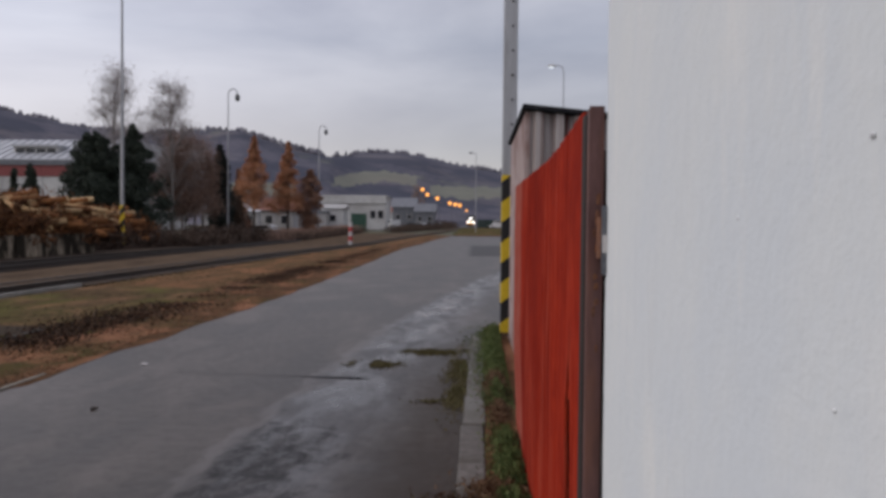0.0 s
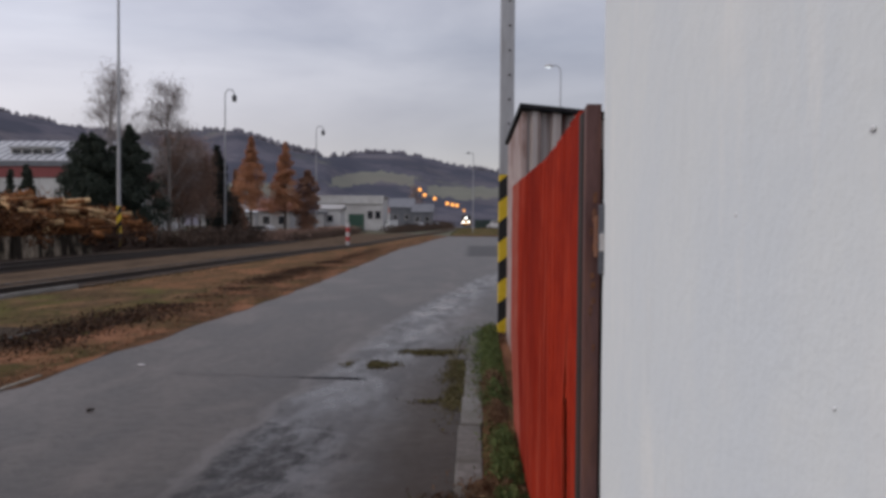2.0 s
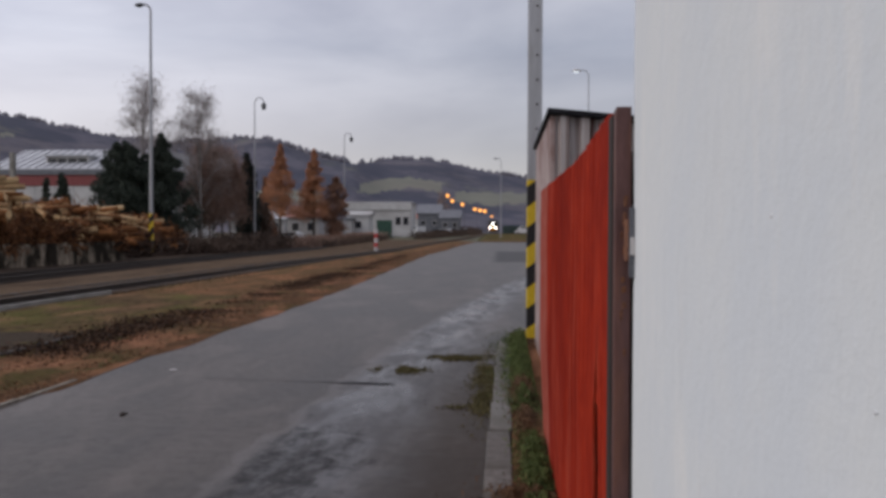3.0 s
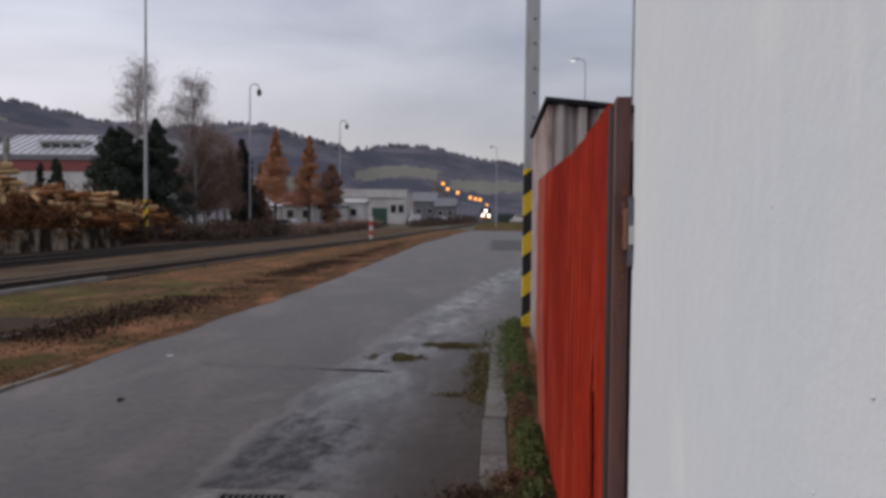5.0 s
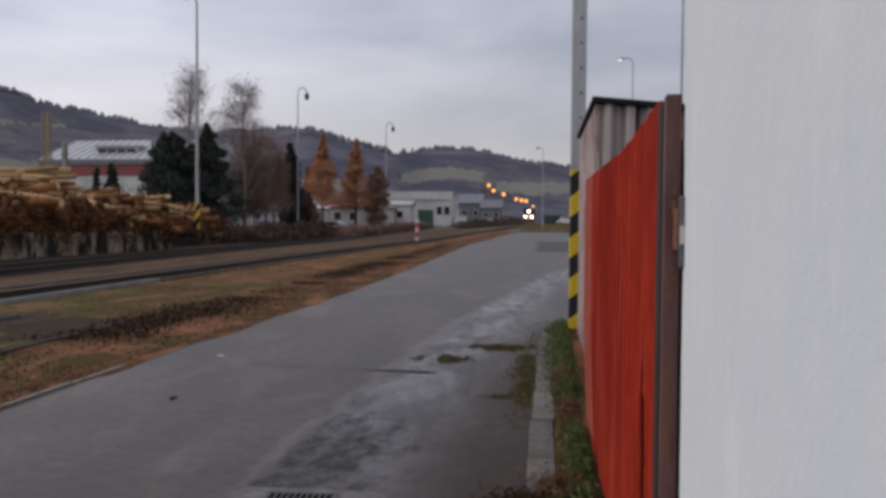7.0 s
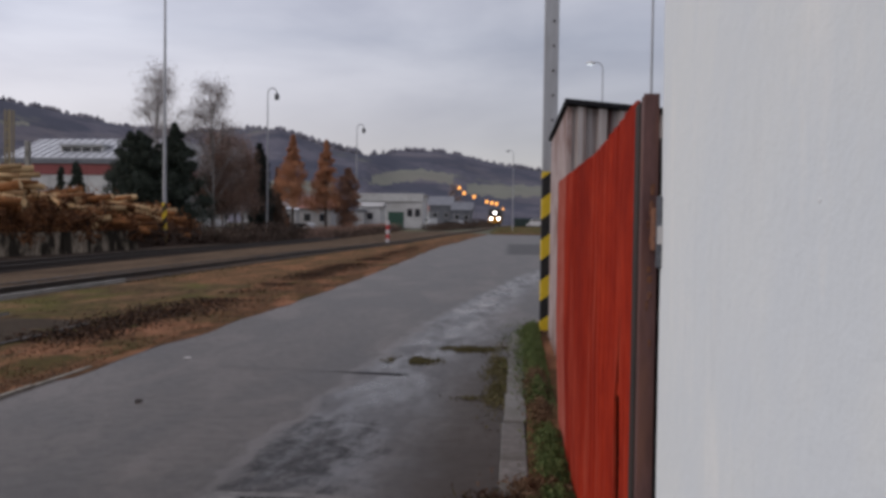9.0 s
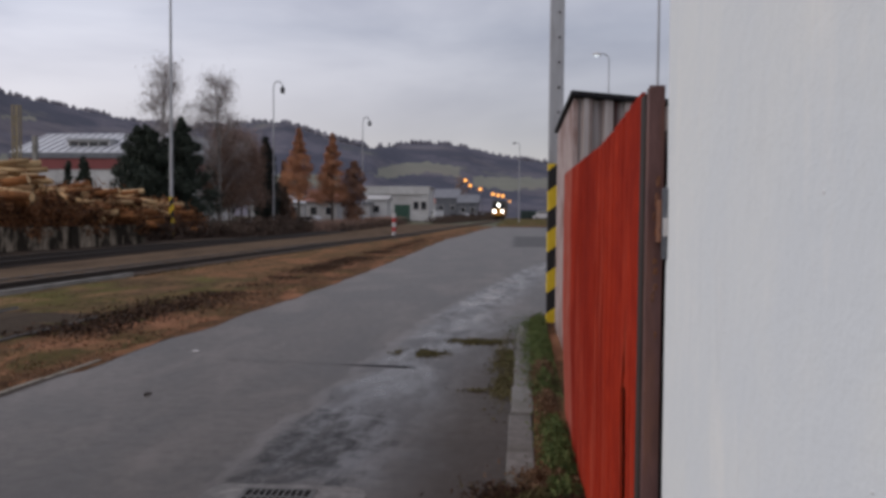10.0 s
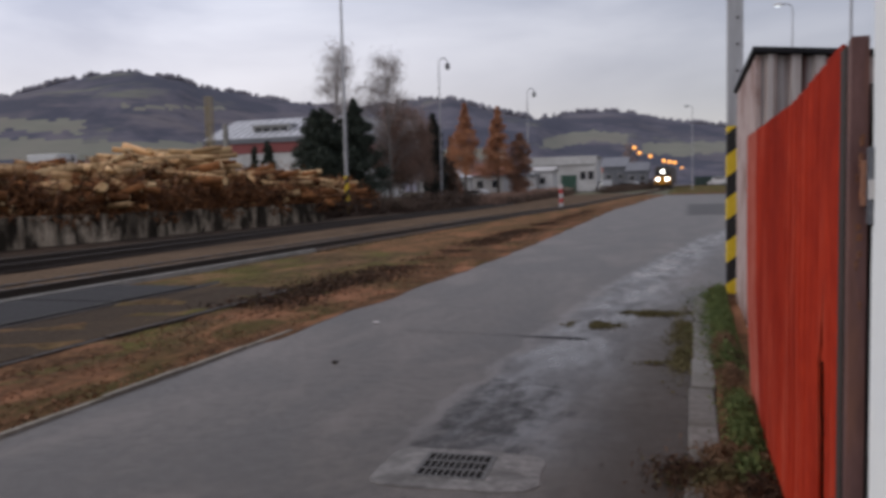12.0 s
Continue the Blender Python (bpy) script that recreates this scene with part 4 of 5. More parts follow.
tagged(twig, "small dark clump of dead leaves on asphalt", "leaf")


# ---- weeds and verges ----
def scatter(x0, x1, y0, y1, n, rng, z=0.0, zr=0.05, line=None, power=1.0):
    y = y0 + (y1 - y0) * rng.random(n) ** power
    x = x0 + (x1 - x0) * rng.random(n)
    if line:
        x = x + np.array([line(v) for v in y])
    return np.stack([x, y, z + zr * rng.random(n) + np.array([rise(v) for v in y])], 1)


def weeds():
    rng = np.random.default_rng(11)
    # strip between kerb and fence: bare soil with tufts
    strip("weed_bed", lambda y: 0.14 + 0.0115 * y, lambda y: 0.9, 2.6, 12.4, 0.02, M_LEAF_SOIL, 0.02, 3, 0.03, label="soil strip between kerb and fence")
    for cx, cy, rx, ry, n, mat, h in ((0.34, 9.0, 0.15, 1.3, 3000, M_WEED, 0.27), (0.40, 10.8, 0.22, 0.9, 2000, M_WEED, 0.2), (0.33, 7.5, 0.11, 0.7, 1100, M_DRY_WEED, 0.15),
                                      (0.36, 5.6, 0.10, 0.5, 900, M_WEED, 0.10), (0.26, 4.6, 0.18, 0.22, 1000, M_DRY_WEED, 0.07), (0.33, 4.45, 0.12, 0.25, 800, M_WEED, 0.08), (0.2, 4.0, 0.15, 0.3, 600, M_DRY_WEED, 0.05), (0.34, 6.5, 0.08, 0.5, 900, M_DRY_WEED, 0.10), (0.33, 7.2, 0.10, 0.5, 900, M_WEED, 0.14), (0.36, 5.0, 0.09, 0.35, 700, M_WEED, 0.12),
                                      (0.12, 4.36, 0.2, 0.16, 1800, M_ROTTEN, 0.03), (0.36, 4.2, 0.12, 0.5, 1600, M_ROTTEN, 0.05), (0.2, 4.3, 0.2, 0.2, 700, M_MOSS, 0.05)):
        n = int(n * 1.8)
        r, a = 0.8 * np.abs(rng.normal(size=n)), rng.random(n) * 2 * np.pi
        x, y = cx + rx * r * np.cos(a), cy + ry * r * np.sin(a)
        r = np.minimum(r, 1.1)
        z = 0.03 + 1.25 * h * rng.random(n) * (1 - r ** 2 * 0.7) * (0.4 + 0.6 * np.abs(np.sin(x * 37 + y * 5)))
        tagged(flakes("weeds", np.stack([np.minimum(x, 0.47), y, z], 1), 0.022, mat, upright=0.5, thin=0.45, rng=rng), "low weeds growing between kerb and fence", "weeds", kind="stuff")
    p = scatter(-1.9, -0.05, 3.5, 60, 20000, rng, 0.012, 0.03, road_left, 1.7)
    tagged(flakes("leaf_litter", p, 0.016, M_LITTER, thin=1.2, rng=rng), "fallen brown leaves along the asphalt edge", "leaves", kind="stuff")
    p = scatter(-5.2, -1.0, 3.5, 70, 16000, rng, 0.0, 0.03, road_left, 1.8)
    tagged(flakes("verge_tufts", p, 0.035, M_VERGE_GRASS, upright=0.8, thin=0.35, rng=rng), "short dry autumn grass on the verge", "grass", kind="stuff")
    def middle(y):
        return road_left(y) - 1.42 + 0.1 * noise.noise((y * 0.7, 8.8, 0))
    ny = 8.6 + 50 * rng.random(24000) ** 1.6
    clump = np.array([noise.noise((v * 0.5, 0.3, 0)) + 0.7 * noise.noise((v * 1.7, 4.3, 0)) for v in ny]) + rng.normal(0, 0.2, len(ny))
    ny = ny[clump > 0.05]
    spread = np.array([0.36 + 0.2 * noise.noise((v * 0.8, 2.2, 0)) for v in ny])
    nx = np.array([middle(v) for v in ny]) + spread * rng.normal(size=len(ny))
    p = np.stack([nx, ny, 0.045 + 0.03 * rng.random(len(ny)) + np.array([rise(v) for v in ny])], 1)
    tagged(flakes("sodden_leaves", p, 0.024, M_ROTTEN, thin=1.2, rng=rng), "sodden black-brown leaves drifted along the verge", "leaves", kind="stuff")
    p = scatter(-1.5, -0.6, 4, 45, 2500, rng, 0.03, 0.03, road_left, 1.7)
    tagged(flakes("rotting_leaves", p, 0.018, M_DRY_WEED, thin=1.0, rng=rng), "rotting dark leaves on the verge", "leaves", kind="stuff")
    p = np.array([(x, y, rise(y) + 0.03 + 0.25 * rng.random()) for x, y in zip(rng.uniform(-3, 30, 9000), rng.uniform(107, 175, 9000)) if x > track_x(y) + 1.7])
    tagged(flakes("far_tall_grass", p, 0.2, M_FAR_GRASS, upright=0.8, thin=0.3, rng=rng), "taller grass beyond the end of the asphalt", "grass", kind="stuff")


weeds()


# ---- lamp posts and markers ----
def lamp_post(at, height, arm, side, label, head_material, lit=False, turn=0.0, r=0.085, foot=None, arm_drop=0.0):
    """Tapered steel post with a bent arm and a lantern."""
    root = thing("lamp_post", at, label, "lamp post", "lamp posts of the station", turn)
    runs = [((0, 0, 0 if not foot else foot), (0, 0, height * 0.5), r, r * 0.8), ((0, 0, height * 0.5), (0, 0, height - 0.5), r * 0.8, r * 0.55)]
    tubes("shaft", runs, M_GALV, root)
    if foot:
        tubes("striped_foot", [((0, 0, 0), (0, 0, foot), r * 1.15, r * 1.1)], M_STRIPES_FAR, root, "black and yellow striped foot", n=12)
    bend = []
    for i in range(6):
        a, b = math.pi / 2 * i / 6, math.pi / 2 * (i + 1) / 6
        bend.append(((side * 0.5 * (1 - math.cos(a)), 0, height - 0.5 + 0.5 * math.sin(a)), (side * 0.5 * (1 - math.cos(b)), 0, height - 0.5 + 0.5 * math.sin(b)), r * 0.55, r * 0.5))
    bend.append(((side * 0.5, 0, height), (side * max(arm, 0.55), 0, height - arm_drop), r * 0.5, r * 0.45))
    tubes("arm", bend, M_GALV, root)
    x = side * arm
    bm = bmesh.new()
    bmesh.ops.create_uvsphere(bm, u_segments=12, v_segments=8, radius=1.0)
    for v in bm.verts:
        v.co = Vector((x + side * 0.2 + v.co.x * 0.36, v.co.y * 0.17, height - arm_drop - 0.06 + v.co.z * (0.15 if v.co.z > 0 else 0.09)))
    head = part("lantern", bm, head_material, root, smooth=True)
    bm = bmesh.new()
    bmesh.ops.create_uvsphere(bm, u_segments=10, v_segments=6, radius=1.0)
    for v in bm.verts:
        v.co = Vector((x + side * 0.24 + v.co.x * 0.24, v.co.y * 0.13, height - arm_drop - 0.13 + v.co.z * 0.07))
    part("glass", bm, M_COOL if lit else M_PANE, head)
    return root


lamp_post((-23.25, 50.9, 0), 16.9, 0.55, -1, "tall grey steel lamp post with striped foot by logs", M_HEAD_DARK, r=0.135, foot=2.9)


def hanging_lamp(at, height, label, side=1):
    """Post with a hooked arm from which a bell lantern hangs."""
    root = thing("lamp_post", at, label, "lamp post", "lamp posts of the station")
    tubes("shaft", [((0, 0, 0), (0, 0, height * 0.5), 0.10, 0.08), ((0, 0, height * 0.5), (0, 0, height - 0.4), 0.08, 0.05)], M_GALV, root)
    arc = []
    for i in range(8):
        a, b = math.pi * i / 8, math.pi * (i + 1) / 8
        arc.append(((side * 0.45 * (1 - math.cos(a)), 0, height - 0.4 + 0.55 * math.sin(a)), (side * 0.45 * (1 - math.cos(b)), 0, height - 0.4 + 0.55 * math.sin(b)), 0.055, 0.05))
    tubes("arm", arc, M_GALV, root)
    tubes("lantern", [((side * 0.9, 0, height - 0.35), (side * 0.9, 0, height - 0.55), 0.10, 0.24), ((side * 0.9, 0, height - 0.55), (side * 0.9, 0, height - 1.0), 0.24, 0.20)], M_HEAD_DARK, root, "dark bell-shaped lantern", n=12)
    return root


hanging_lamp((-23.55, 74, rise(74) - 0.1), 14.6, "grey steel lamp post with hooked arm and dark lantern")
hanging_lamp((-20.0, 100, rise(100) - 0.1), 14.2, "grey steel lamp post with hooked arm, far along the line")
lamp_post((7.15, 63, 0), 14.7, 0.75, -1, "slim lamp post with a lit pale lantern", M_SIGNWHITE, True, r=0.075)
lamp_post((0.35, 132, rise(132)), 13.6, 0.7, -1, "slim grey lamp post on the grass by the track", M_HEAD, r=0.09)


def sodium_row():
    rows = ((-3.79, 2.85), (-3.44, 2.47), (-2.70, 2.21), (-1.78, 1.86), (-1.40, 1.77), (-1.06, 1.72), (-0.56, 1.34))
    for i, (az, el) in enumerate(rows):
        d = 11.0 / math.tan(radians(el)) * 0.98
        x, y, z = math.sin(radians(az)) * d, math.cos(radians(az)) * d, 1.56 + d * math.tan(radians(el))
        g = rise(y)
        root = thing("street_lamp", (x, y, g), "street lamp with a glowing orange sodium lantern", "street lamp", "street lamps along the far road")
        h = z - g
        tubes("shaft", [((0.8, 0, 0), (0.8, 0, h - 0.2), 0.08, 0.05), ((0.8, 0, h - 0.2), (0.1, 0, h + 0.45), 0.05, 0.045)], M_HEAD_DARK, root, n=6)
        bm = bmesh.new()
        # radius grows with distance: the lamp's bloom is built into the globe
        bmesh.ops.create_uvsphere(bm, u_segments=12, v_segments=8, radius=0.0022 * d if i != 6 else 0.0014 * d)
        o = part("lantern", bm, M_SODIUM, root, "glowing orange globe widened to take in its bloom", smooth=True)
        o.location = (0, 0, h)


sodium_row()


def marker_post():
    """Short post ringed in red and white beside the track."""
    y = 67.2
    root = thing("marker_post", (-10.6, y, rise(y)), "red and white ringed clearance marker post", "marker post")
    for i in range(5):
        tubes("ring", [((0, 0, 0.4 * i), (0, 0, 0.4 * i + 0.4), 0.17, 0.17)], M_SIGNWHITE if i % 2 == 0 else M_SIGNRED, root, n=12)


marker_post()


# ---- log yard ----
def yard_wall():
    root = thing("yard_wall", (0, 0, 0), "stained low concrete retaining wall of the log yard", "wall", kind="structure")
    data = None
    for i in range(16):
        y = 4 + i * 2.5
        if data is None:
            ob = part("wall_panel", boxed((-0.15, -1.235, -0.2), (0.15, 1.235, 1.08), 0.015), M_YARD_WALL, root)
            data = ob.data
        else:
            ob = link_mesh("wall_panel", data, None, root)
        ob.location = (-21.2 + random.uniform(-0.03, 0.03), y, random.uniform(-0.05, 0.03))
        ob.rotation_euler[1] = random.uniform(-0.02, 0.02)
    strip("yard_fill", lambda y: -34, lambda y: -21.3, 2, 44, 0.95, M_LEAF_SOIL, 0.05, 4, 0.05, label="bark-strewn raised yard ground")


def log_mesh(name, length, r, material_side, seed):
    """A log along local z with a slight bend, taper and cut ends."""
    rng = random.Random(seed)
    verts, faces, n = [], [], 10
    bend, rings = rng.uniform(-0.08, 0.08), 5
    for j in range(rings):
        u = j / (rings - 1)
        for i in range(n):
            a = 2 * math.pi * i / n
            q = r * (1.08 - 0.2 * u) * (1 + 0.07 * noise.noise((math.cos(a) * 2, math.sin(a) * 2, u * 4 + seed)))
            verts.append((q * math.cos(a) + bend * math.sin(u * math.pi), q * math.sin(a), (u - 0.5) * length))
    for j in range(rings - 1):
        for i in range(n):
            k = (i + 1) % n
            faces.append((j * n + i, j * n + k, (j + 1) * n + k, (j + 1) * n + i))
    faces.append(tuple(range(n - 1, -1, -1)))
    faces.append(tuple(range((rings - 1) * n, rings * n)))
    mesh = bpy.data.meshes.new(name)
    mesh.from_pydata(verts, [], faces)
    mesh.materials.append(material_side)
    mesh.materials.append(M_WOOD)
    for p in mesh.polygons:
        p.use_smooth = len(p.vertices) == 4
    mesh.polygons[-1].material_index = mesh.polygons[-2].material_index = 1
    return mesh


LOGS = [log_mesh("log", random.uniform(2.2, 4.2), random.uniform(0.11, 0.22), M_WOOD if i < 7 else M_LOG_BARK, i) for i in range(13)]


def log_pile(at, length, height, turn, n, seed, label, peel=0.6):
    """Heaped logs, roughly side by side, rounded over the top."""
    rng = random.Random(seed)
    root = thing("log_pile", at, label, "log pile", "log piles in the yard")
    for i in range(int(n * 1.5)):
        u = rng.uniform(-1, 1)
        h = height * (1 - 0.55 * abs(u) ** 2.2) * (rng.random() ** 0.45)
        top = h > height * 0.62
        mesh = LOGS[rng.randrange(0, 7) if (top and rng.random() < peel + 0.15) or rng.random() < peel * 0.25 else rng.randrange(7, 13)]
        ob = link_mesh("log", mesh, None, root)
        a = radians(turn + (rng.gauss(0, 15) if rng.random() < 0.78 else rng.uniform(-95, -40)))
        across = Vector((math.cos(radians(turn)), math.sin(radians(turn)), 0))
        spot = across.cross(Vector((0, 0, 1))) * (u * length / 2) + across * rng.uniform(-1.7, 1.7)
        ob.location = (spot.x, spot.y, max(0.1, h - 0.1))
        ob.rotation_euler = (radians(90 + rng.gauss(0, 5)), rng.uniform(0, 6.28), a + math.pi / 2)
        ob.rotation_mode = "XYZ"
        ob.rotation_euler = Euler((radians(90 + rng.gauss(0, 7)), 0, a + math.pi / 2))
    return root


yard_wall()
log_pile((-24.6, 19.5, 0.95), 7.5, 1.95, 28, 105, 1, "heap of yellowish peeled logs on the yard wall", 0.75)
log_pile((-24.8, 26.5, 0.95), 7.0, 2.2, 45, 100, 2, "heap of yellowish peeled logs on the yard wall", 0.7)
log_pile((-25.0, 33.5, 0.95), 7.5, 3.15, 24, 130, 3, "higher heap of pale peeled logs", 0.65)
log_pile((-24.8, 40.5, 0.8), 6.5, 2.5, 48, 90, 4, "heap of reddish barked and peeled logs", 0.4)
log_pile((-26.7, 47.5, 0.4), 6.5, 2.8, 50, 84, 5, "heap of reddish barked logs", 0.35)
log_pile((-27.0, 53.0, 0.15), 6.0, 2.7, 55, 70, 6, "dark heap of barked logs at the yard's end", 0.2)
log_pile((-25.5, 12.5, 0.95), 7.0, 1.8, 35, 80, 7, "heap of yellowish peeled logs on the yard wall", 0.7)


def bark_skirt():
    """Slabs of bark and splinters hanging over the wall and littering the heaps."""
    rng = np.random.default_rng(21)
    n = 7000
    y = rng.uniform(8, 57, n)
    low = np.where(y < 43, 0.55, 0.0)
    z = low + (1.0 + 0.9 * rng.random(n)) * rng.random(n) ** 0.7 + 0.25 * np.sin(y * 1.3) + 0.2
    x = -20.95 - 1.6 * rng.random(n) * np.clip((z - 0.6) / 1.5, 0.05, 1)
    # near-black pieces also stand in for the shadow low in the heaps
    tagged(flakes("bark_slabs_and_shade", np.stack([x - np.where(y > 43, 2.2, 0), y, np.maximum(z, 0.05)], 1), 0.26, M_SPLINTER, thin=0.3, rng=rng), "loose bark slabs and splinters, darkened for shadow low in the heaps", "bark", kind="stuff")
    n = 2200
    y, u = rng.uniform(42, 60, n), rng.random(n)
    p = np.stack([-22.6 - 3 * rng.random(n), y, 0.05 + 1.5 * u * rng.random(n)], 1)
    tagged(flakes("brush_heap", p, 0.55, M_SCRUB, thin=0.12, rng=rng), "heap of dark branches at the pile's end", "brushwood", kind="stuff")


bark_skirt()


def loose_bark():
    rng = np.random.default_rng(22)
    n = 3500
    y = rng.uniform(9, 57, n)
    z = 1.9 + 1.3 * rng.random(n) ** 1.5 + 0.35 * np.sin(y * 0.5)
    x = -22.2 - 4.0 * rng.random(n) * (z - 1.2) / 2.2 - np.where(y > 43, 2.2, 0)
    tagged(flakes("loose_bark", np.stack([x, y, z - np.where(y > 43, 0.5, 0)], 1), 0.22, M_SPLINTER, thin=0.35, rng=rng), "loose bark strips between stacked logs", "bark", kind="stuff")


loose_bark()


# ---- trees ----
def bare_tree(at, height, spread, label, seed, bark, droop=0.25, trunk_r=0.16, levels=4, fine=None, fine_n=0, fine_thin=0.2):
    """Trunk with forking limbs and fine hanging twigs."""
    rng = random.Random(seed)
    root = thing("tree", at, label, "tree")
    trunk_v, trunk_f, twig_v, twig_f = [], [], [], []
    tips = []

    def grow(p, d, length, r, level):
        q = p + d * length
        if level <= 1:
            tube(trunk_v, trunk_f, p, q, r, r * 0.7, 6, False)
        else:
            tube(twig_v, twig_f, p, q, max(r, 0.008), max(r * 0.6, 0.006), 3, False)
        if level >= levels:
            tips.append(q)
            return
        k = 5 if level >= 2 else 4
        for i in range(k):
            t = rng.uniform(0.35, 1.0)
            a = rng.uniform(0, 6.283)
            out = Vector((math.cos(a), math.sin(a), 0))
            dd = (d * rng.uniform(0.5, 0.9) + out * rng.uniform(0.35, 0.8) * spread + Vector((0, 0, -droop * (level - 1) * 0.6 + 0.15))).normalized()
            grow(p + d * length * t, dd, length * rng.uniform(0.42, 0.62), r * 0.42, level + 1)

    base, d = Vector((0, 0, 0)), Vector((rng.uniform(-0.03, 0.03), rng.uniform(-0.03, 0.03), 1)).normalized()
    seg = height * 0.86 / 8
    p, r = base, trunk_r
    for i in range(8):
        q = p + (d + Vector((rng.uniform(-0.05, 0.05), rng.uniform(-0.05, 0.05), 0))) * seg
        tube(trunk_v, trunk_f, p, q, r, r * 0.84, 8, False)
        if i >= 2:
            for k in range(4):
                a = rng.uniform(0, 6.283)
                t = rng.random()
                up = 0.55 + 0.1 * i
                dd = (Vector((math.cos(a), math.sin(a), 0)) * spread + Vector((0, 0, up))).normalized()
                grow(p.lerp(q, t), dd, height * (0.245 - 0.017 * i), r * 0.45, 1)
        p, r = q, r * 0.84
    grow(p, d, height * 0.12, r, 2)
    from_lists("trunk", trunk_v, trunk_f, bark, root, smooth=True)
    from_lists("crown", twig_v, twig_f, M_TWIG, root, "fine bare twigs")
    if fine:
        gen = np.random.default_rng(seed)
        tp = np.array([tuple(t) for t in tips])
        pick = tp[gen.integers(0, len(tp), fine_n)] + gen.normal(0, 0.45, (fine_n, 3))
        flakes("last_leaves", pick, 0.16, fine, root, label="last dry leaves and twig ends", upright=0.45, thin=fine_thin, rng=gen)
    return root


def crown_tree(name, at, height, profile, label, seed, leaf, n, size, bark=None, low=0.08, upright=0.0, thin=0.6, lean=0.0, clumps=60):
    """Evergreen or larch: trunk, limbs and a crown of many small clumps along a profile of radius over height."""
    bark = bark or M_BARK
    rng, gen = random.Random(seed), np.random.default_rng(seed)
    root = thing(name, at, label, "tree")
    verts, faces = [], []
    tube(verts, faces, (0, 0, 0), (lean, 0, height * 0.93), 0.035 * height * 0.5, 0.02, 8, False)
    centres = []
    for i in range(clumps):
        u = low + (1 - low) * (i + rng.random()) / clumps
        r = profile(u)
        a = rng.uniform(0, 6.283)
        q = r * rng.uniform(0.3, 1.12)
        c = Vector((math.cos(a) * q + lean * u, math.sin(a) * q, u * height))
        centres.append((c, max(0.18, r * rng.uniform(0.3, 0.55))))
        tube(verts, faces, (lean * u, 0, max(0.1, c.z - q * 0.25)), c, 0.045, 0.015, 4, False)
    from_lists("trunk", verts, faces, bark, root, smooth=True)
    pick = gen.integers(0, clumps, n)
    cc = np.array([tuple(c) for c, _ in centres])
    rr = np.array([r for _, r in centres])
    off = gen.normal(size=(n, 3))
    off /= np.linalg.norm(off, axis=1)[:, None]
    off *= (gen.random(n) ** 0.45)[:, None] * np.array([1, 1, 0.75])
    p = cc[pick] + off * rr[pick][:, None]
    p[:, 2] = np.maximum(p[:, 2], 0.05)
    flakes("crown", p, size, leaf, root, upright=upright, thin=thin, rng=gen)
    return root


def cone(r, power=1.0, base=0.12):
    return lambda u: r * (1 - max(0.0, (u - base) / (1 - base)) ** power) * min(1.0, 0.5 + u / base * 0.5) + 0.05


def dome(r):
    return lambda u: r * math.sin(math.pi * min(0.98, 0.18 + 0.8 * u)) ** 0.55


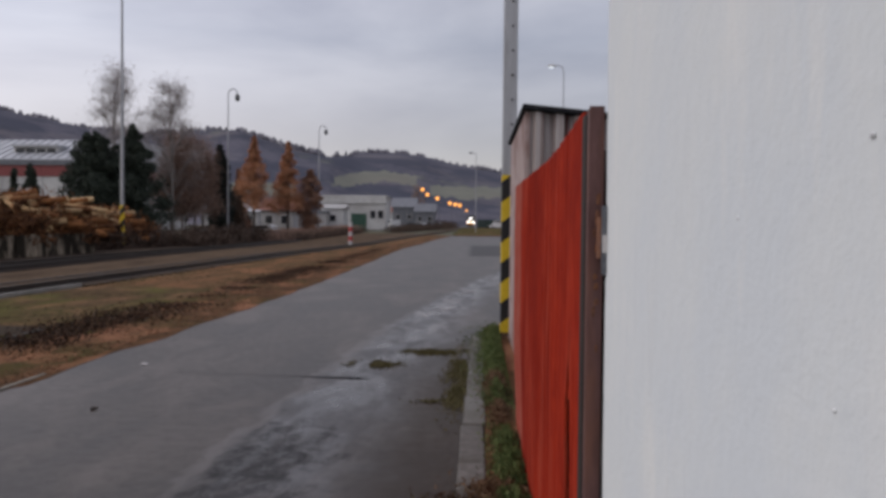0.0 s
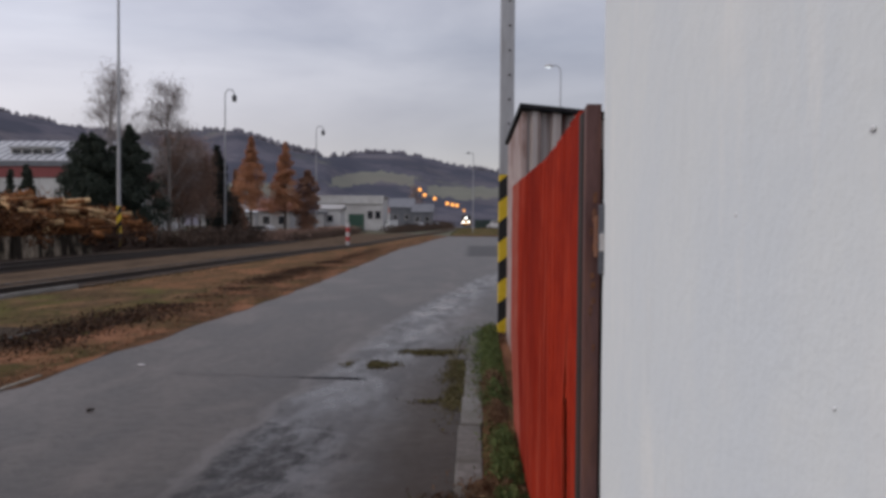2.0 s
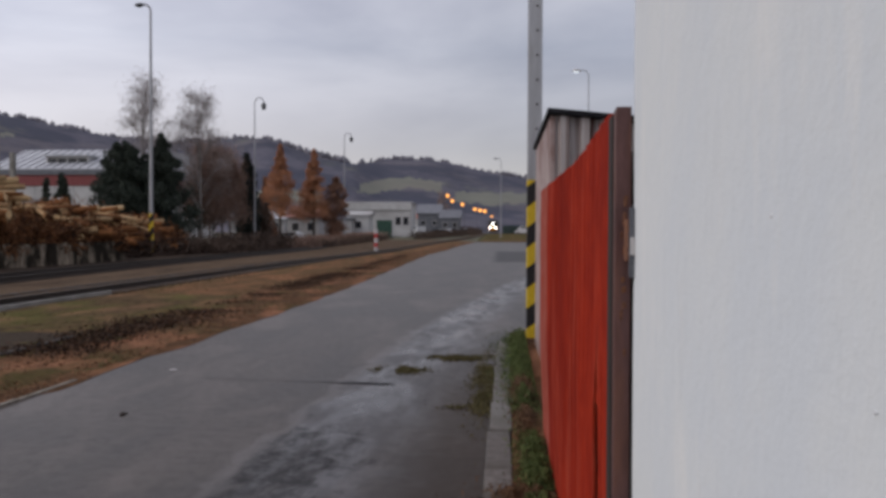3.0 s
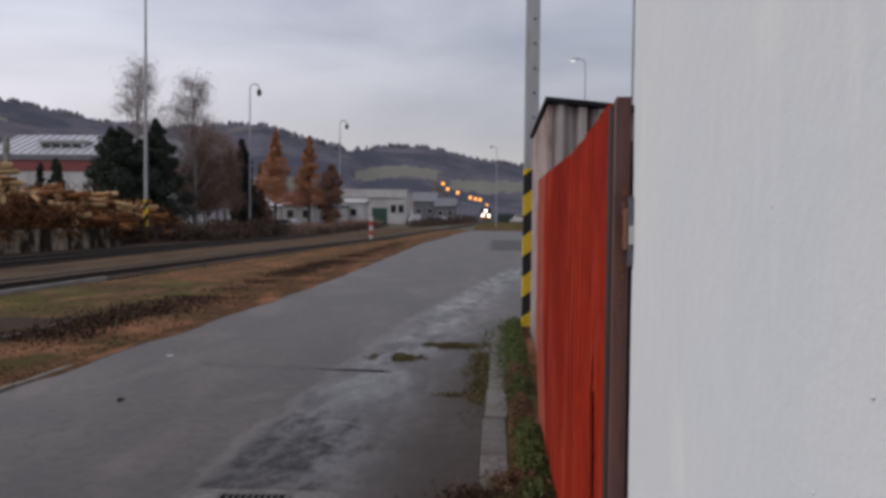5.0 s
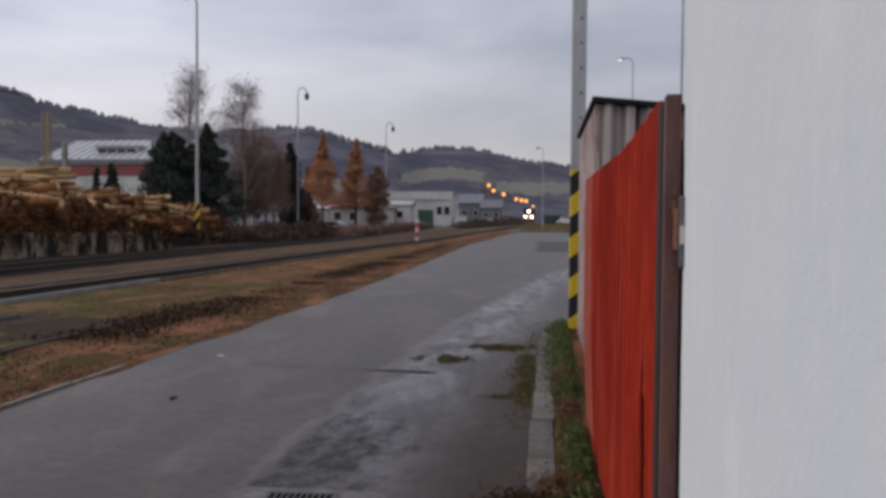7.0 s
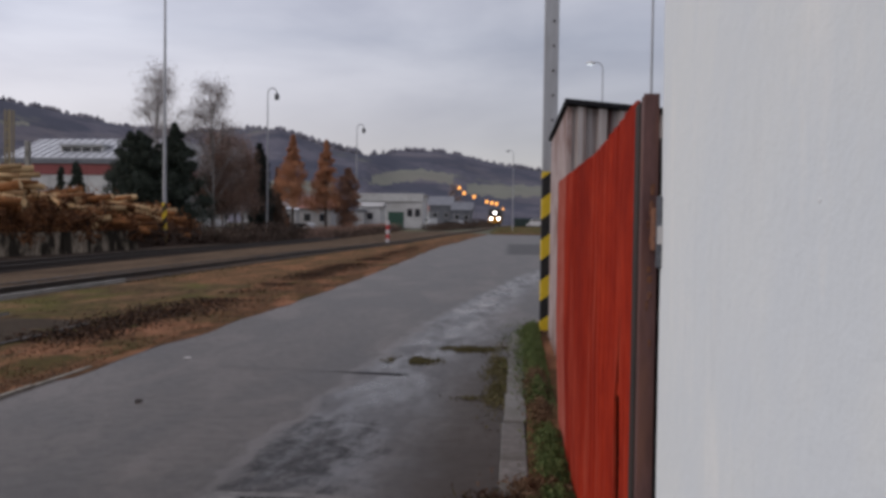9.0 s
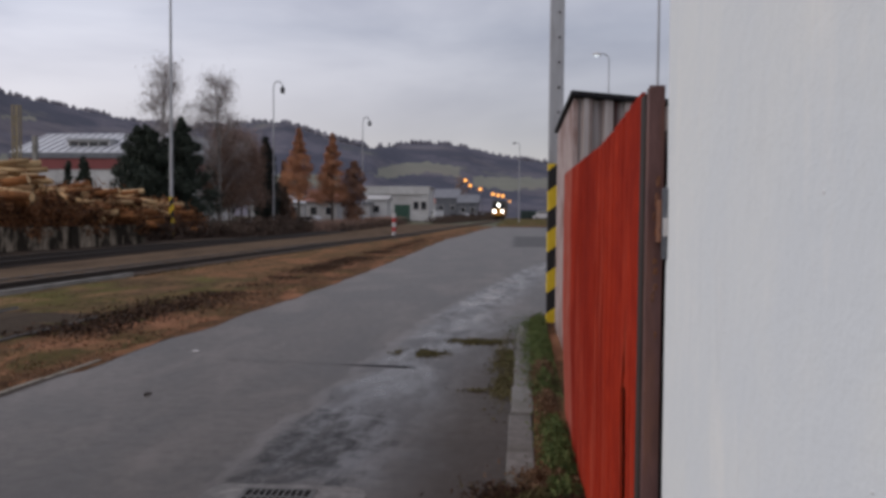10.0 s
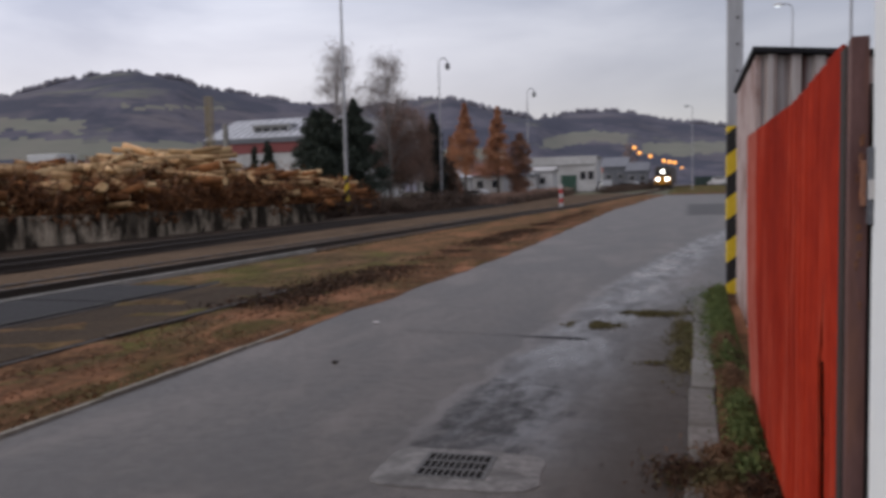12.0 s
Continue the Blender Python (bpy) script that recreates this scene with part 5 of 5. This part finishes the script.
def trees():
    crown_tree("pine_tree", (-30.75, 62, 0), 9.0, dome(2.05), "bushy dark green pine with a rounded crown", 3, M_PINE, 26000, 0.15, clumps=150)
    crown_tree("pine_tree", (-28.35, 64, 0), 9.9, cone(2.5, 1.8), "dark conical spruce beside a pine", 4, M_PINE, 22000, 0.15, clumps=150)
    crown_tree("pine_tree", (-29.5, 65, 0), 8.8, dome(1.5), "dark green spruce standing between two evergreens", 6, M_PINE, 16000, 0.15, clumps=110)
    bare_tree((-31.1, 67, 0), 14.9, 0.5, "tall bare grey birch with fine hanging twigs", 7, M_BIRCH, 0.5, 0.17, 4, M_FINE_TWIGS, 8000, 0.08)
    bare_tree((-26.5, 68, 0), 14.2, 0.56, "tall bare birch with sparse dry leaves", 8, M_BIRCH, 0.45, 0.18, 4, M_FINE_TWIGS, 8000, 0.08)
    for x, y, h, seed in ((-27.2, 72, 9.4, 9), (-26.5, 73, 9.0, 20), (-28.4, 73, 9.8, 21), (-26.2, 70, 7.4, 19), (-25.3, 72, 7.8, 22), (-27.6, 70, 6.5, 23)):
        bare_tree((x, y, 0), h, 0.5, "brown leafless broad shrubby tree", seed, M_BARK, 0.25, 0.12, 4, M_BROWN_TWIGS, 11000, 0.16)
    crown_tree("cypress_tree", (-25.95, 79, 0.1), 9.7, lambda u: 1.12 * math.sin(math.pi * min(0.97, 0.25 + 0.72 * u)) ** 0.8, "slender dark columnar cypress", 10, M_CYPRESS, 15000, 0.16, low=0.02, upright=0.5, clumps=260)
    crown_tree("larch_tree", (-27.05, 95, 0.2), 12.4, cone(2.8, 0.95, 0.2), "orange autumn larch with a pointed crown", 11, M_LARCH, 13000, 0.14, low=0.30, clumps=150)
    crown_tree("larch_tree", (-23.3, 97, 0.2), 12.0, cone(2.8, 0.95, 0.2), "rust-orange autumn larch beside a beech", 12, M_LARCH, 13000, 0.14, low=0.30, clumps=150)
    crown_tree("beech_tree", (-20.7, 98, 0.2), 8.6, dome(1.5), "rust-brown small beech holding its leaves", 13, M_RUST_LEAF, 9000, 0.15, clumps=90)
    crown_tree("beech_tree", (-27.0, 86, 0.2), 5.2, dome(1.6), "dark bare bush by the line", 14, M_SCRUB, 5000, 0.2, clumps=60)
    crown_tree("larch_tree", (-29.6, 97, 0.2), 8.5, cone(1.8, 0.9), "brown-orange young larch by the houses", 15, M_RUST_LEAF, 6000, 0.2, clumps=80)
    bare_tree((-16.5, 230, 1.8), 12.0, 0.8, "bare tree by far houses", 18, M_BARK, 0.2, 0.14, 4, M_BROWN_TWIGS, 4000)
    for i, (x, y, h, r) in enumerate(((-36, 62, 5.2, 1.3), (-38.5, 64, 4.9, 1.5), (-34.6, 60, 4.6, 1.1))):
        crown_tree("spruce_tree", (x, y, 0), h + 1.2, cone(r, 1.0), "small dark spruce behind the log piles", 30 + i, M_PINE, 2500, 0.18, clumps=50)


def scrub():
    """Brushwood along the far side of the tracks."""
    rng = np.random.default_rng(33)
    for y0, y1, xa, n, h, mat in ((58, 80, -22.5, 4500, 1.7, M_SCRUB), (78, 128, -20.5, 8000, 1.15, M_BROWN_TWIGS), (80, 125, -19.2, 5000, 0.9, M_SCRUB), (125, 190, -13.0, 5000, 1.3, M_SCRUB), (190, 235, -9.5, 3000, 2.0, M_SCRUB)):
        y = rng.uniform(y0, y1, n)
        k = (y - y0) / (y1 - y0)
        x = xa + 3.0 * rng.normal(0, 0.35, n) + (k * (7.5 if y0 < 150 else 3.0) if y0 > 120 else 0)
        top = h * (0.55 + 0.45 * np.sin(y * 0.9 + 1.7 * np.sin(y * 0.37)) ** 2)
        z = np.array([rise(v) for v in y]) + top * rng.random(n)
        tagged(flakes("lineside_scrub", np.stack([x, y, z], 1), 0.28, mat, upright=0.5, thin=0.25, rng=rng), "dark leafless scrub along the siding", "scrub", kind="stuff")


trees()
scrub()


# ---- buildings ----
def window(parent, lo, hi):
    w = part("window", boxed(lo, hi, 0.02), M_SIGNWHITE, parent)
    part("pane", boxed((lo[0] + 0.1, lo[1] - 0.02, lo[2] + 0.1), (hi[0] - 0.1, lo[1] + 0.02, hi[2] - 0.1)), M_PANE, w)
    return w


def hall():
    root = thing("industrial_hall", (0, 115, 0), "white industrial hall with red band and pale sloping roof", "industrial hall")
    x0, x1 = -79.0, -54.0
    part("wall", boxed((x0, 0, 0), (x1, 30, 8.8), 0.03), M_WHITEWALL, root)
    part("red_band", boxed((x0 - 0.1, -0.12, 8.8), (x1 + 0.1, 30.1, 10.5), 0.02), M_REDBAND, root, "dull red cladding band")
    part("fascia", boxed((x0 - 0.2, -0.3, 10.5), (x1 + 0.2, 30.2, 11.3), 0.02), M_GREYBAND, root, "dark grey fascia")
    bm = bmesh.new()
    box(bm, (x0, 0, 11.3), (x1, 10, 11.5))
    for v in bm.verts:
        if v.co.y > 5:
            v.co.z += 3.9
    part("roof", bm, M_ROOF, root, "pale metal roof")
    part("roof_back", boxed((x0, 10.01, 11.3), (x1, 30, 15.2), 0.02), M_ROOF, root)
    for i in range(18):
        seam = boxed((x0 + 0.7 + i * 1.4, 0.05, 11.5), (x0 + 0.82 + i * 1.4, 9.95, 11.62))
        for v in seam.verts:
            v.co.z += 0.39 * v.co.y
        part("roof_seam", seam, M_GREYBAND, root)
    for cx in (-67.6,):
        m = part("roof_monitor", boxed((cx - 3.6, 3, 11.6), (cx + 3.4, 9, 13.6), 0.02), M_WHITEWALL, root, "raised roof light")
        part("monitor_roof", boxed((cx - 3.9, 2.6, 13.6), (cx + 3.7, 9.4, 13.9), 0.02), M_ROOF, m)
        for i in range(4):
            part("pane", boxed((cx - 3.3 + i * 1.65, 2.96, 12.3), (cx - 1.9 + i * 1.65, 3.02, 13.3)), M_PANE, m)
    for i in range(8):
        part("cladding_rib", boxed((x0 + 1.5 + i * 3.1, -0.06, 0), (x0 + 1.62 + i * 3.1, 0.0, 8.8)), M_GREYWALL, root)


def house(name, at, size, wall, roof, label, flat=False, pitch=2.0, windows=3):
    w, d, h = size
    root = thing(name, at, label, name.replace("_", " "))
    part("wall", boxed((-w / 2, 0, 0), (w / 2, d, h), 0.02), wall, root)
    if flat:
        part("roof", boxed((-w / 2 - 0.2, -0.2, h), (w / 2 + 0.2, d + 0.2, h + 0.35), 0.02), roof, root)
    else:
        bm = bmesh.new()
        pts = [(-w / 2 - 0.4, -0.4, h), (w / 2 + 0.4, -0.4, h), (w / 2 + 0.4, d + 0.4, h), (-w / 2 - 0.4, d + 0.4, h), (-w / 2 - 0.4, d / 2, h + pitch), (w / 2 + 0.4, d / 2, h + pitch)]
        v = [bm.verts.new(p) for p in pts]
        for f in ((0, 1, 5, 4), (2, 3, 4, 5), (0, 4, 3), (1, 2, 5), (3, 2, 1, 0)):
            bm.faces.new([v[i] for i in f])
        part("roof", bm, roof, root)
    for i in range(windows):
        cx = -w / 2 + w * (i + 0.5) / windows
        window(root, (cx - 0.6, -0.03, h * 0.42), (cx + 0.6, 0.05, h * 0.42 + 1.3))
    return root


def far_buildings():
    hall()
    r = house("white_depot", (-23.3, 150, 1.1), (12.6, 9, 6.4), M_WHITEWALL, M_GREYWALL, "white flat-roofed depot with a green gate", True, windows=0)
    part("parapet", boxed((-6.4, -0.25, 5.2), (6.4, -0.02, 6.7), 0.02), M_WHITEWALL, r)
    part("gate", boxed((-0.4, -0.12, 0.0), (2.6, -0.02, 3.2), 0.02), M_GREEN, r, "dark green double gate")
    for cx in (-5.2, -2.6, 3.8, 5.3):
        window(r, (cx - 0.6, -0.05, 2.2), (cx + 0.6, 0.05, 3.9))
    r = house("low_annex", (-28.4, 131, 0.85), (7.0, 7, 3.1), M_GREYWALL, M_GREYBAND, "low grey rendered annex beside the depot", True, windows=2)
    r = house("low_annex", (-24.2, 133, 0.85), (3.6, 5, 4.0), M_WHITEWALL, M_GREYWALL, "small pale annex with a mono-pitch roof", False, 0.8, 1)
    house("grey_shed", (-38.0, 120, 0.7), (9, 8, 3.2), M_GREYWALL, M_ROOF, "long low grey shed behind bushes", False, 1.3, 3)
    house("house", (-12.6, 200, 1.6), (5.0, 8, 4.2), M_GREYBAND, M_GREYBAND, "far grey house with a dark roof", False, 2.2, 2)
    house("house", (-18.5, 205, 1.6), (6.0, 8, 5.5), M_GREYBAND, M_GREYBAND, "far grey house with a dark roof", False, 2.6, 2)
    house("house", (-27.5, 108, 0.5), (4.5, 7, 3.4), M_GREYWALL, M_REDROOF, "small grey rendered house among larches", False, 1.8, 2)
    house("house", (-86.0, 96, 0), (22.0, 8, 6.0), M_WHITEWALL, M_REDROOF, "long low building with a clay roof", False, 1.6, 8)
    house("house", (-40, 330, 2.2), (12, 8, 6.0), M_WHITEWALL, M_REDROOF, "far white house below the hill", False, 3.0, 3)
    house("house", (-62, 360, 2.2), (10, 8, 6.0), M_GREYWALL, M_GREYBAND, "far grey house below the hill", False, 3.0, 3)
    root = thing("board_fence", (3.3, 190, 1.68), "dark green board fence far down the line", "fence")
    for i in range(6):
        part("board_panel", boxed((-2.4 + i * 1.6, 0, 0), (-0.84 + i * 1.6, 0.06, 2.1), 0.01), M_FARFENCE, root)
    root = thing("yard_crane", (-67.6, 100, 0), "yellow lattice mast of a yard crane", "crane")
    for sx in (-0.35, 0.35):
        for sy in (-0.35, 0.35):
            tubes("mast_leg", [((sx, sy, 0), (sx, sy, 16.5), 0.14, 0.14)], M_YELLOW, root, n=5)
    for i in range(12):
        z, s = 1.3 * i, 0.35 if i % 2 else -0.35
        tubes("lattice_brace", [((-s, -0.35, z), (s, -0.35, z + 1.3), 0.1, 0.1)], M_YELLOW, root, n=4)
    root = thing("concrete_post", (-38.9, 60, 0), "plain grey concrete post behind the log piles", "post")
    part("shaft", boxed((-0.18, -0.18, 0), (0.18, 0.18, 8.0), 0.03), M_CONCRETE, root)


far_buildings()


# ---- vehicles ----
def wheel_set(parent, spots, r, w):
    for x, y in spots:
        t = tubes("tyre", [((x - w / 2, y, r), (x + w / 2, y, r), r, r)], M_TYRE, parent, n=14)
        tubes("rim", [((x - w / 2 - 0.01, y, r), (x + w / 2 + 0.01, y, r), r * 0.55, r * 0.55)], M_HEAD, t, n=10)


def car(at, turn, paint, label, van=False):
    root = thing("van" if van else "car", at, label, "van" if van else "car", "", turn)
    h = 2.0 if van else 1.42
    side = [(-2.1, 0.35), (2.15, 0.35), (2.2, 0.75), (1.6, 0.95), (0.9, h), (-1.5, h), (-2.1, h * 0.75 if not van else h)]
    bm = bmesh.new()
    rows = [[bm.verts.new((x, y, z)) for y, z in side] for x in (-0.88, 0.88)]
    k = len(side)
    for i in range(k):
        bm.faces.new((rows[0][i], rows[0][(i + 1) % k], rows[1][(i + 1) % k], rows[1][i]))
    bm.faces.new(rows[0])
    bm.faces.new(rows[1][::-1])
    bmesh.ops.recalc_face_normals(bm, faces=bm.faces)
    bmesh.ops.bevel(bm, geom=list(bm.edges), offset=0.06, segments=2, affect="EDGES")
    part("body", bm, paint, root)
    part("side_glass", boxed((-0.9, -1.4, h - 0.5), (0.9, 0.8, h - 0.15), 0.02), M_PANE, root)
    wheel_set(root, [(sx * 0.78, sy) for sx in (-1, 1) for sy in (-1.35, 1.35)], 0.32, 0.22)


car((-15.5, 150, rise(150)), 20, M_WHITE, "white van parked by the depot", True)
car((-12.2, 158, rise(158)), 80, M_CARDARK, "dark car parked by the line")
car((-10.6, 172, rise(172)), 75, M_CARDARK, "dark car parked by the line")
car((-9.6, 186, rise(186)), 70, M_CARDARK, "dark car parked by the line")
car((-12.0, 166, rise(166)), 70, M_WHITE, "pale car parked by the line")
car((-27.6, 100, rise(100)), 80, M_WHITE, "pale car parked behind the lineside scrub")
car((6.0, 186, rise(186)), 80, M_WHITE, "white van standing beside a green board fence", True)
truck = thing("box_truck", (-60.0, 62, 0), "white box truck behind the log piles", "truck")
part("cargo_box", boxed((-1.9, -1.2, 2.0), (1.9, 1.2, 6.2), 0.05), M_WHITE, truck)
part("chassis", boxed((-3.4, -1.1, 0.8), (2.0, 1.1, 1.98), 0.05), M_CARDARK, truck)
part("cab", boxed((-3.5, -1.15, 2.0), (-1.95, 1.15, 4.4), 0.12), M_CARDARK, truck)
wheel_set(truck, [(-2.7, -1.0), (-2.7, 1.0), (1.0, -1.0), (1.0, 1.0)], 0.5, 0.3)


def locomotive():
    """Diesel locomotive, nose towards -y, three headlights lit."""
    root = thing("locomotive", (0, 0, 0), "yellow-fronted dark diesel locomotive with three lit headlights", "locomotive")
    part("body", boxed((-1.45, 0.3, 1.1), (1.45, 14.0, 3.9), 0.12), M_TRAIN_DARK, root)
    part("roof", boxed((-1.35, 0.45, 3.9), (1.35, 13.8, 4.2), 0.14), M_HEAD_DARK, root)
    part("nose_band", boxed((-1.47, 0.12, 1.05), (1.47, 0.42, 2.25), 0.08), M_TRAIN_YELLOW, root, "yellow lower nose")
    for x in (-0.72, 0.72):
        part("windscreen", boxed((x - 0.58, 0.22, 2.45), (x + 0.58, 0.32, 3.25), 0.04), M_PANE, root)
    part("buffer_beam", boxed((-1.4, 0.0, 0.75), (1.4, 0.3, 1.04), 0.03), M_TRAIN_YELLOW, root, "yellow buffer beam")
    for x in (-0.88, 0.88):
        b = tubes("buffer", [((x, 0.0, 0.98), (x, -0.45, 0.98), 0.1, 0.1), ((x, -0.45, 0.98), (x, -0.52, 0.98), 0.26, 0.26)], M_IRON, root, n=14)
    tubes("coupling", [((0, 0.0, 0.95), (0, -0.35, 0.8), 0.06, 0.05)], M_IRON, root)
    # lamps are larger than life so that the discs include their glare
    for x, z in ((-0.86, 1.75), (0.86, 1.75), (0.0, 3.15)):
        lamp = tubes("headlight_case", [((x, 0.3, z), (x, 0.06, z), 0.32, 0.32)], M_HEAD_DARK, root, n=16)
        tubes("lens", [((x, 0.06, z), (x, 0.0, z), 0.27, 0.25)], M_BEAM, lamp, "brightly lit lens widened for its glare", n=16)
    for y in (2.6, 4.9, 9.3, 11.6):
        for x in (-0.75, 0.75):
            tubes("wheel", [((x - 0.06, y, 0.5), (x + 0.06, y, 0.5), 0.5, 0.5)], M_IRON, root, n=18)
    for y in (3.75, 10.45):
        part("bogie", boxed((-1.1, y - 1.7, 0.45), (1.1, y + 1.7, 0.8), 0.04), M_IRON, root)
    part("fuel_tank", boxed((-1.2, 5.9, 0.4), (1.2, 8.3, 1.05), 0.06), M_TRAIN_DARK, root)
    return root


LOCO = locomotive()


# ---- hills ----
RIDGE = [(-75, 6.0), (-60, 6.4), (-46.9, 6.9), (-43.6, 7.9), (-40.9, 8.5), (-38.8, 8.65), (-35.9, 8.4), (-34.4, 7.8), (-32.1, 7.4), (-29.0, 7.0), (-26.6, 6.6), (-23.3, 6.6),
         (-19.3, 6.9), (-16.8, 6.9), (-15.2, 6.5), (-12.7, 5.9), (-10.2, 5.45), (-8.2, 5.65), (-5.5, 5.65), (-3.9, 5.4), (-2.3, 4.95), (0, 4.6), (2.5, 4.3), (12, 4.0), (40, 4.5), (75, 5.0)]


def hill_height(az, r):
    crest = 900 + 150 * noise.noise((az * 0.05, 0, 0)) + (260 if az > -11 else 0) * smooth01((az + 11) / 3)
    top = crest * math.tan(radians(spline(RIDGE, az))) - 9
    u = (r - 360) / (crest - 360)
    up = smooth01(u) ** 0.9 if u < 1 else 1.0 - 0.25 * min(1.0, (u - 1) * 1.5)
    return 2.0 + top * up * (1 + 0.05 * noise.noise((az * 0.2, r * 0.008, 0)) * (1 - min(1, max(0, u - 0.8) * 5))), u


def is_field(az, el):
    """Where the slopes are meadow rather than wood."""
    k = 0.35 * noise.noise((az * 0.35, el * 0.8, 0)) + 0.2 * noise.noise((az * 1.3, el * 3, 4))
    return ((-62 < az < -33 + 4 * k and 2.6 < el + k < 3.9) or (az < -42.5 + 3 * k and 4.35 < el + k < 5.3) or (-40 < az < -33 and 6.1 < el + k < 6.35)
            or (-10 < az + 2 * k < -4 and 3.2 < el + k < 4.0) or (-3.4 < az + 2 * k < 20 and 2.3 < el + k < 3.1) or (-24 < az + 2 * k < -13 and 2.2 < el + k < 2.9))


def hills():
    azs = [-75 + 0.25 * i for i in range(601)]
    rs = [340 + 9 * i for i in range(111)]
    verts, faces, field = [], [], []
    for r in rs:
        for az in azs:
            z, _ = hill_height(az, r)
            verts.append((r * math.sin(radians(az)), r * math.cos(radians(az)), z if r > 345 else 0.5))
    w = len(azs)
    for j in range(len(rs) - 1):
        for i in range(w - 1):
            faces.append((j * w + i, j * w + i + 1, (j + 1) * w + i + 1, (j + 1) * w + i))
            x, y, z = verts[j * w + i]
            field.append(is_field(azs[i], math.degrees(math.atan2(z - 1.5, rs[j]))))
    ob = from_lists("hills", verts, faces, M_HAZY_HILL, smooth=True)
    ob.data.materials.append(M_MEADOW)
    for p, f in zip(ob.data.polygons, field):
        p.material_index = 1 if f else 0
    tagged(ob, "wooded hills with meadows behind the town, distance haze in their colour", "", "", "structure")
    rng = random.Random(77)
    wv, wf = [], []
    count = 0
    while count < 3600:
        az, u0 = rng.uniform(-52, 14), rng.random() ** 0.85
        r = 400 + 760 * u0
        z, u = hill_height(az, r)
        if u > 1.05 or u < 0.93:
            continue
        if u > 0.9 and noise.noise((az * 0.8, 0, 3.0)) + 0.6 * noise.noise((az * 3.3, 0, 5.0)) < 0.0 and rng.random() > 0.12:
            continue                                     # the crest is wooded in groups
        el = math.degrees(math.atan2(z - 1.5, r))
        if is_field(az, el) and rng.random() > 0.03:
            continue
        x, y = r * math.sin(radians(az)), r * math.cos(radians(az))
        count += 1
        h, rad = rng.uniform(3, 9), rng.uniform(2.2, 5.0)
        base, n = len(wv), 4
        a0 = rng.random() * 6
        for lvl, (f, q) in enumerate(((0.0, 0.6), (0.45, 1.0), (0.8, 0.5))):
            for i in range(n):
                a = a0 + 2 * math.pi * (i + 0.5 * lvl) / n
                k = rad * q * rng.uniform(0.6, 1.3)
                wv.append((x + math.cos(a) * k, y + math.sin(a) * k, z - 1 + h * f * rng.uniform(0.8, 1.15)))
        wv.append((x + rng.uniform(-1, 1), y, z - 1 + h))
        for lvl in range(2):
            for i in range(n):
                j = (i + 1) % n
                wf.append((base + lvl * n + i, base + lvl * n + j, base + (lvl + 1) * n + j, base + (lvl + 1) * n + i))
        for i in range(n):
            wf.append((base + 2 * n + i, base + 2 * n + (i + 1) % n, base + 3 * n))
    # crest trees take the same hazy tint as the slopes
    tagged(from_lists("hill_woods", wv, wf, M_HAZY_WOODS, smooth=True), "leafless woods on the hills, tinted grey-violet for haze", "woods", kind="stuff")


hills()


def motions():
    rows = []
    for i in range(13):
        y = 290.0 - 11.5 * i
        x, ahead = track_x(y), track_x(y - 8)
        turn = math.degrees(math.atan2(x - ahead, 8.0))
        rows.append((float(i), pose(x, y, rise(y) + 0.18, 0, 0, -turn)))
    walk(LOCO, rows)


motions()
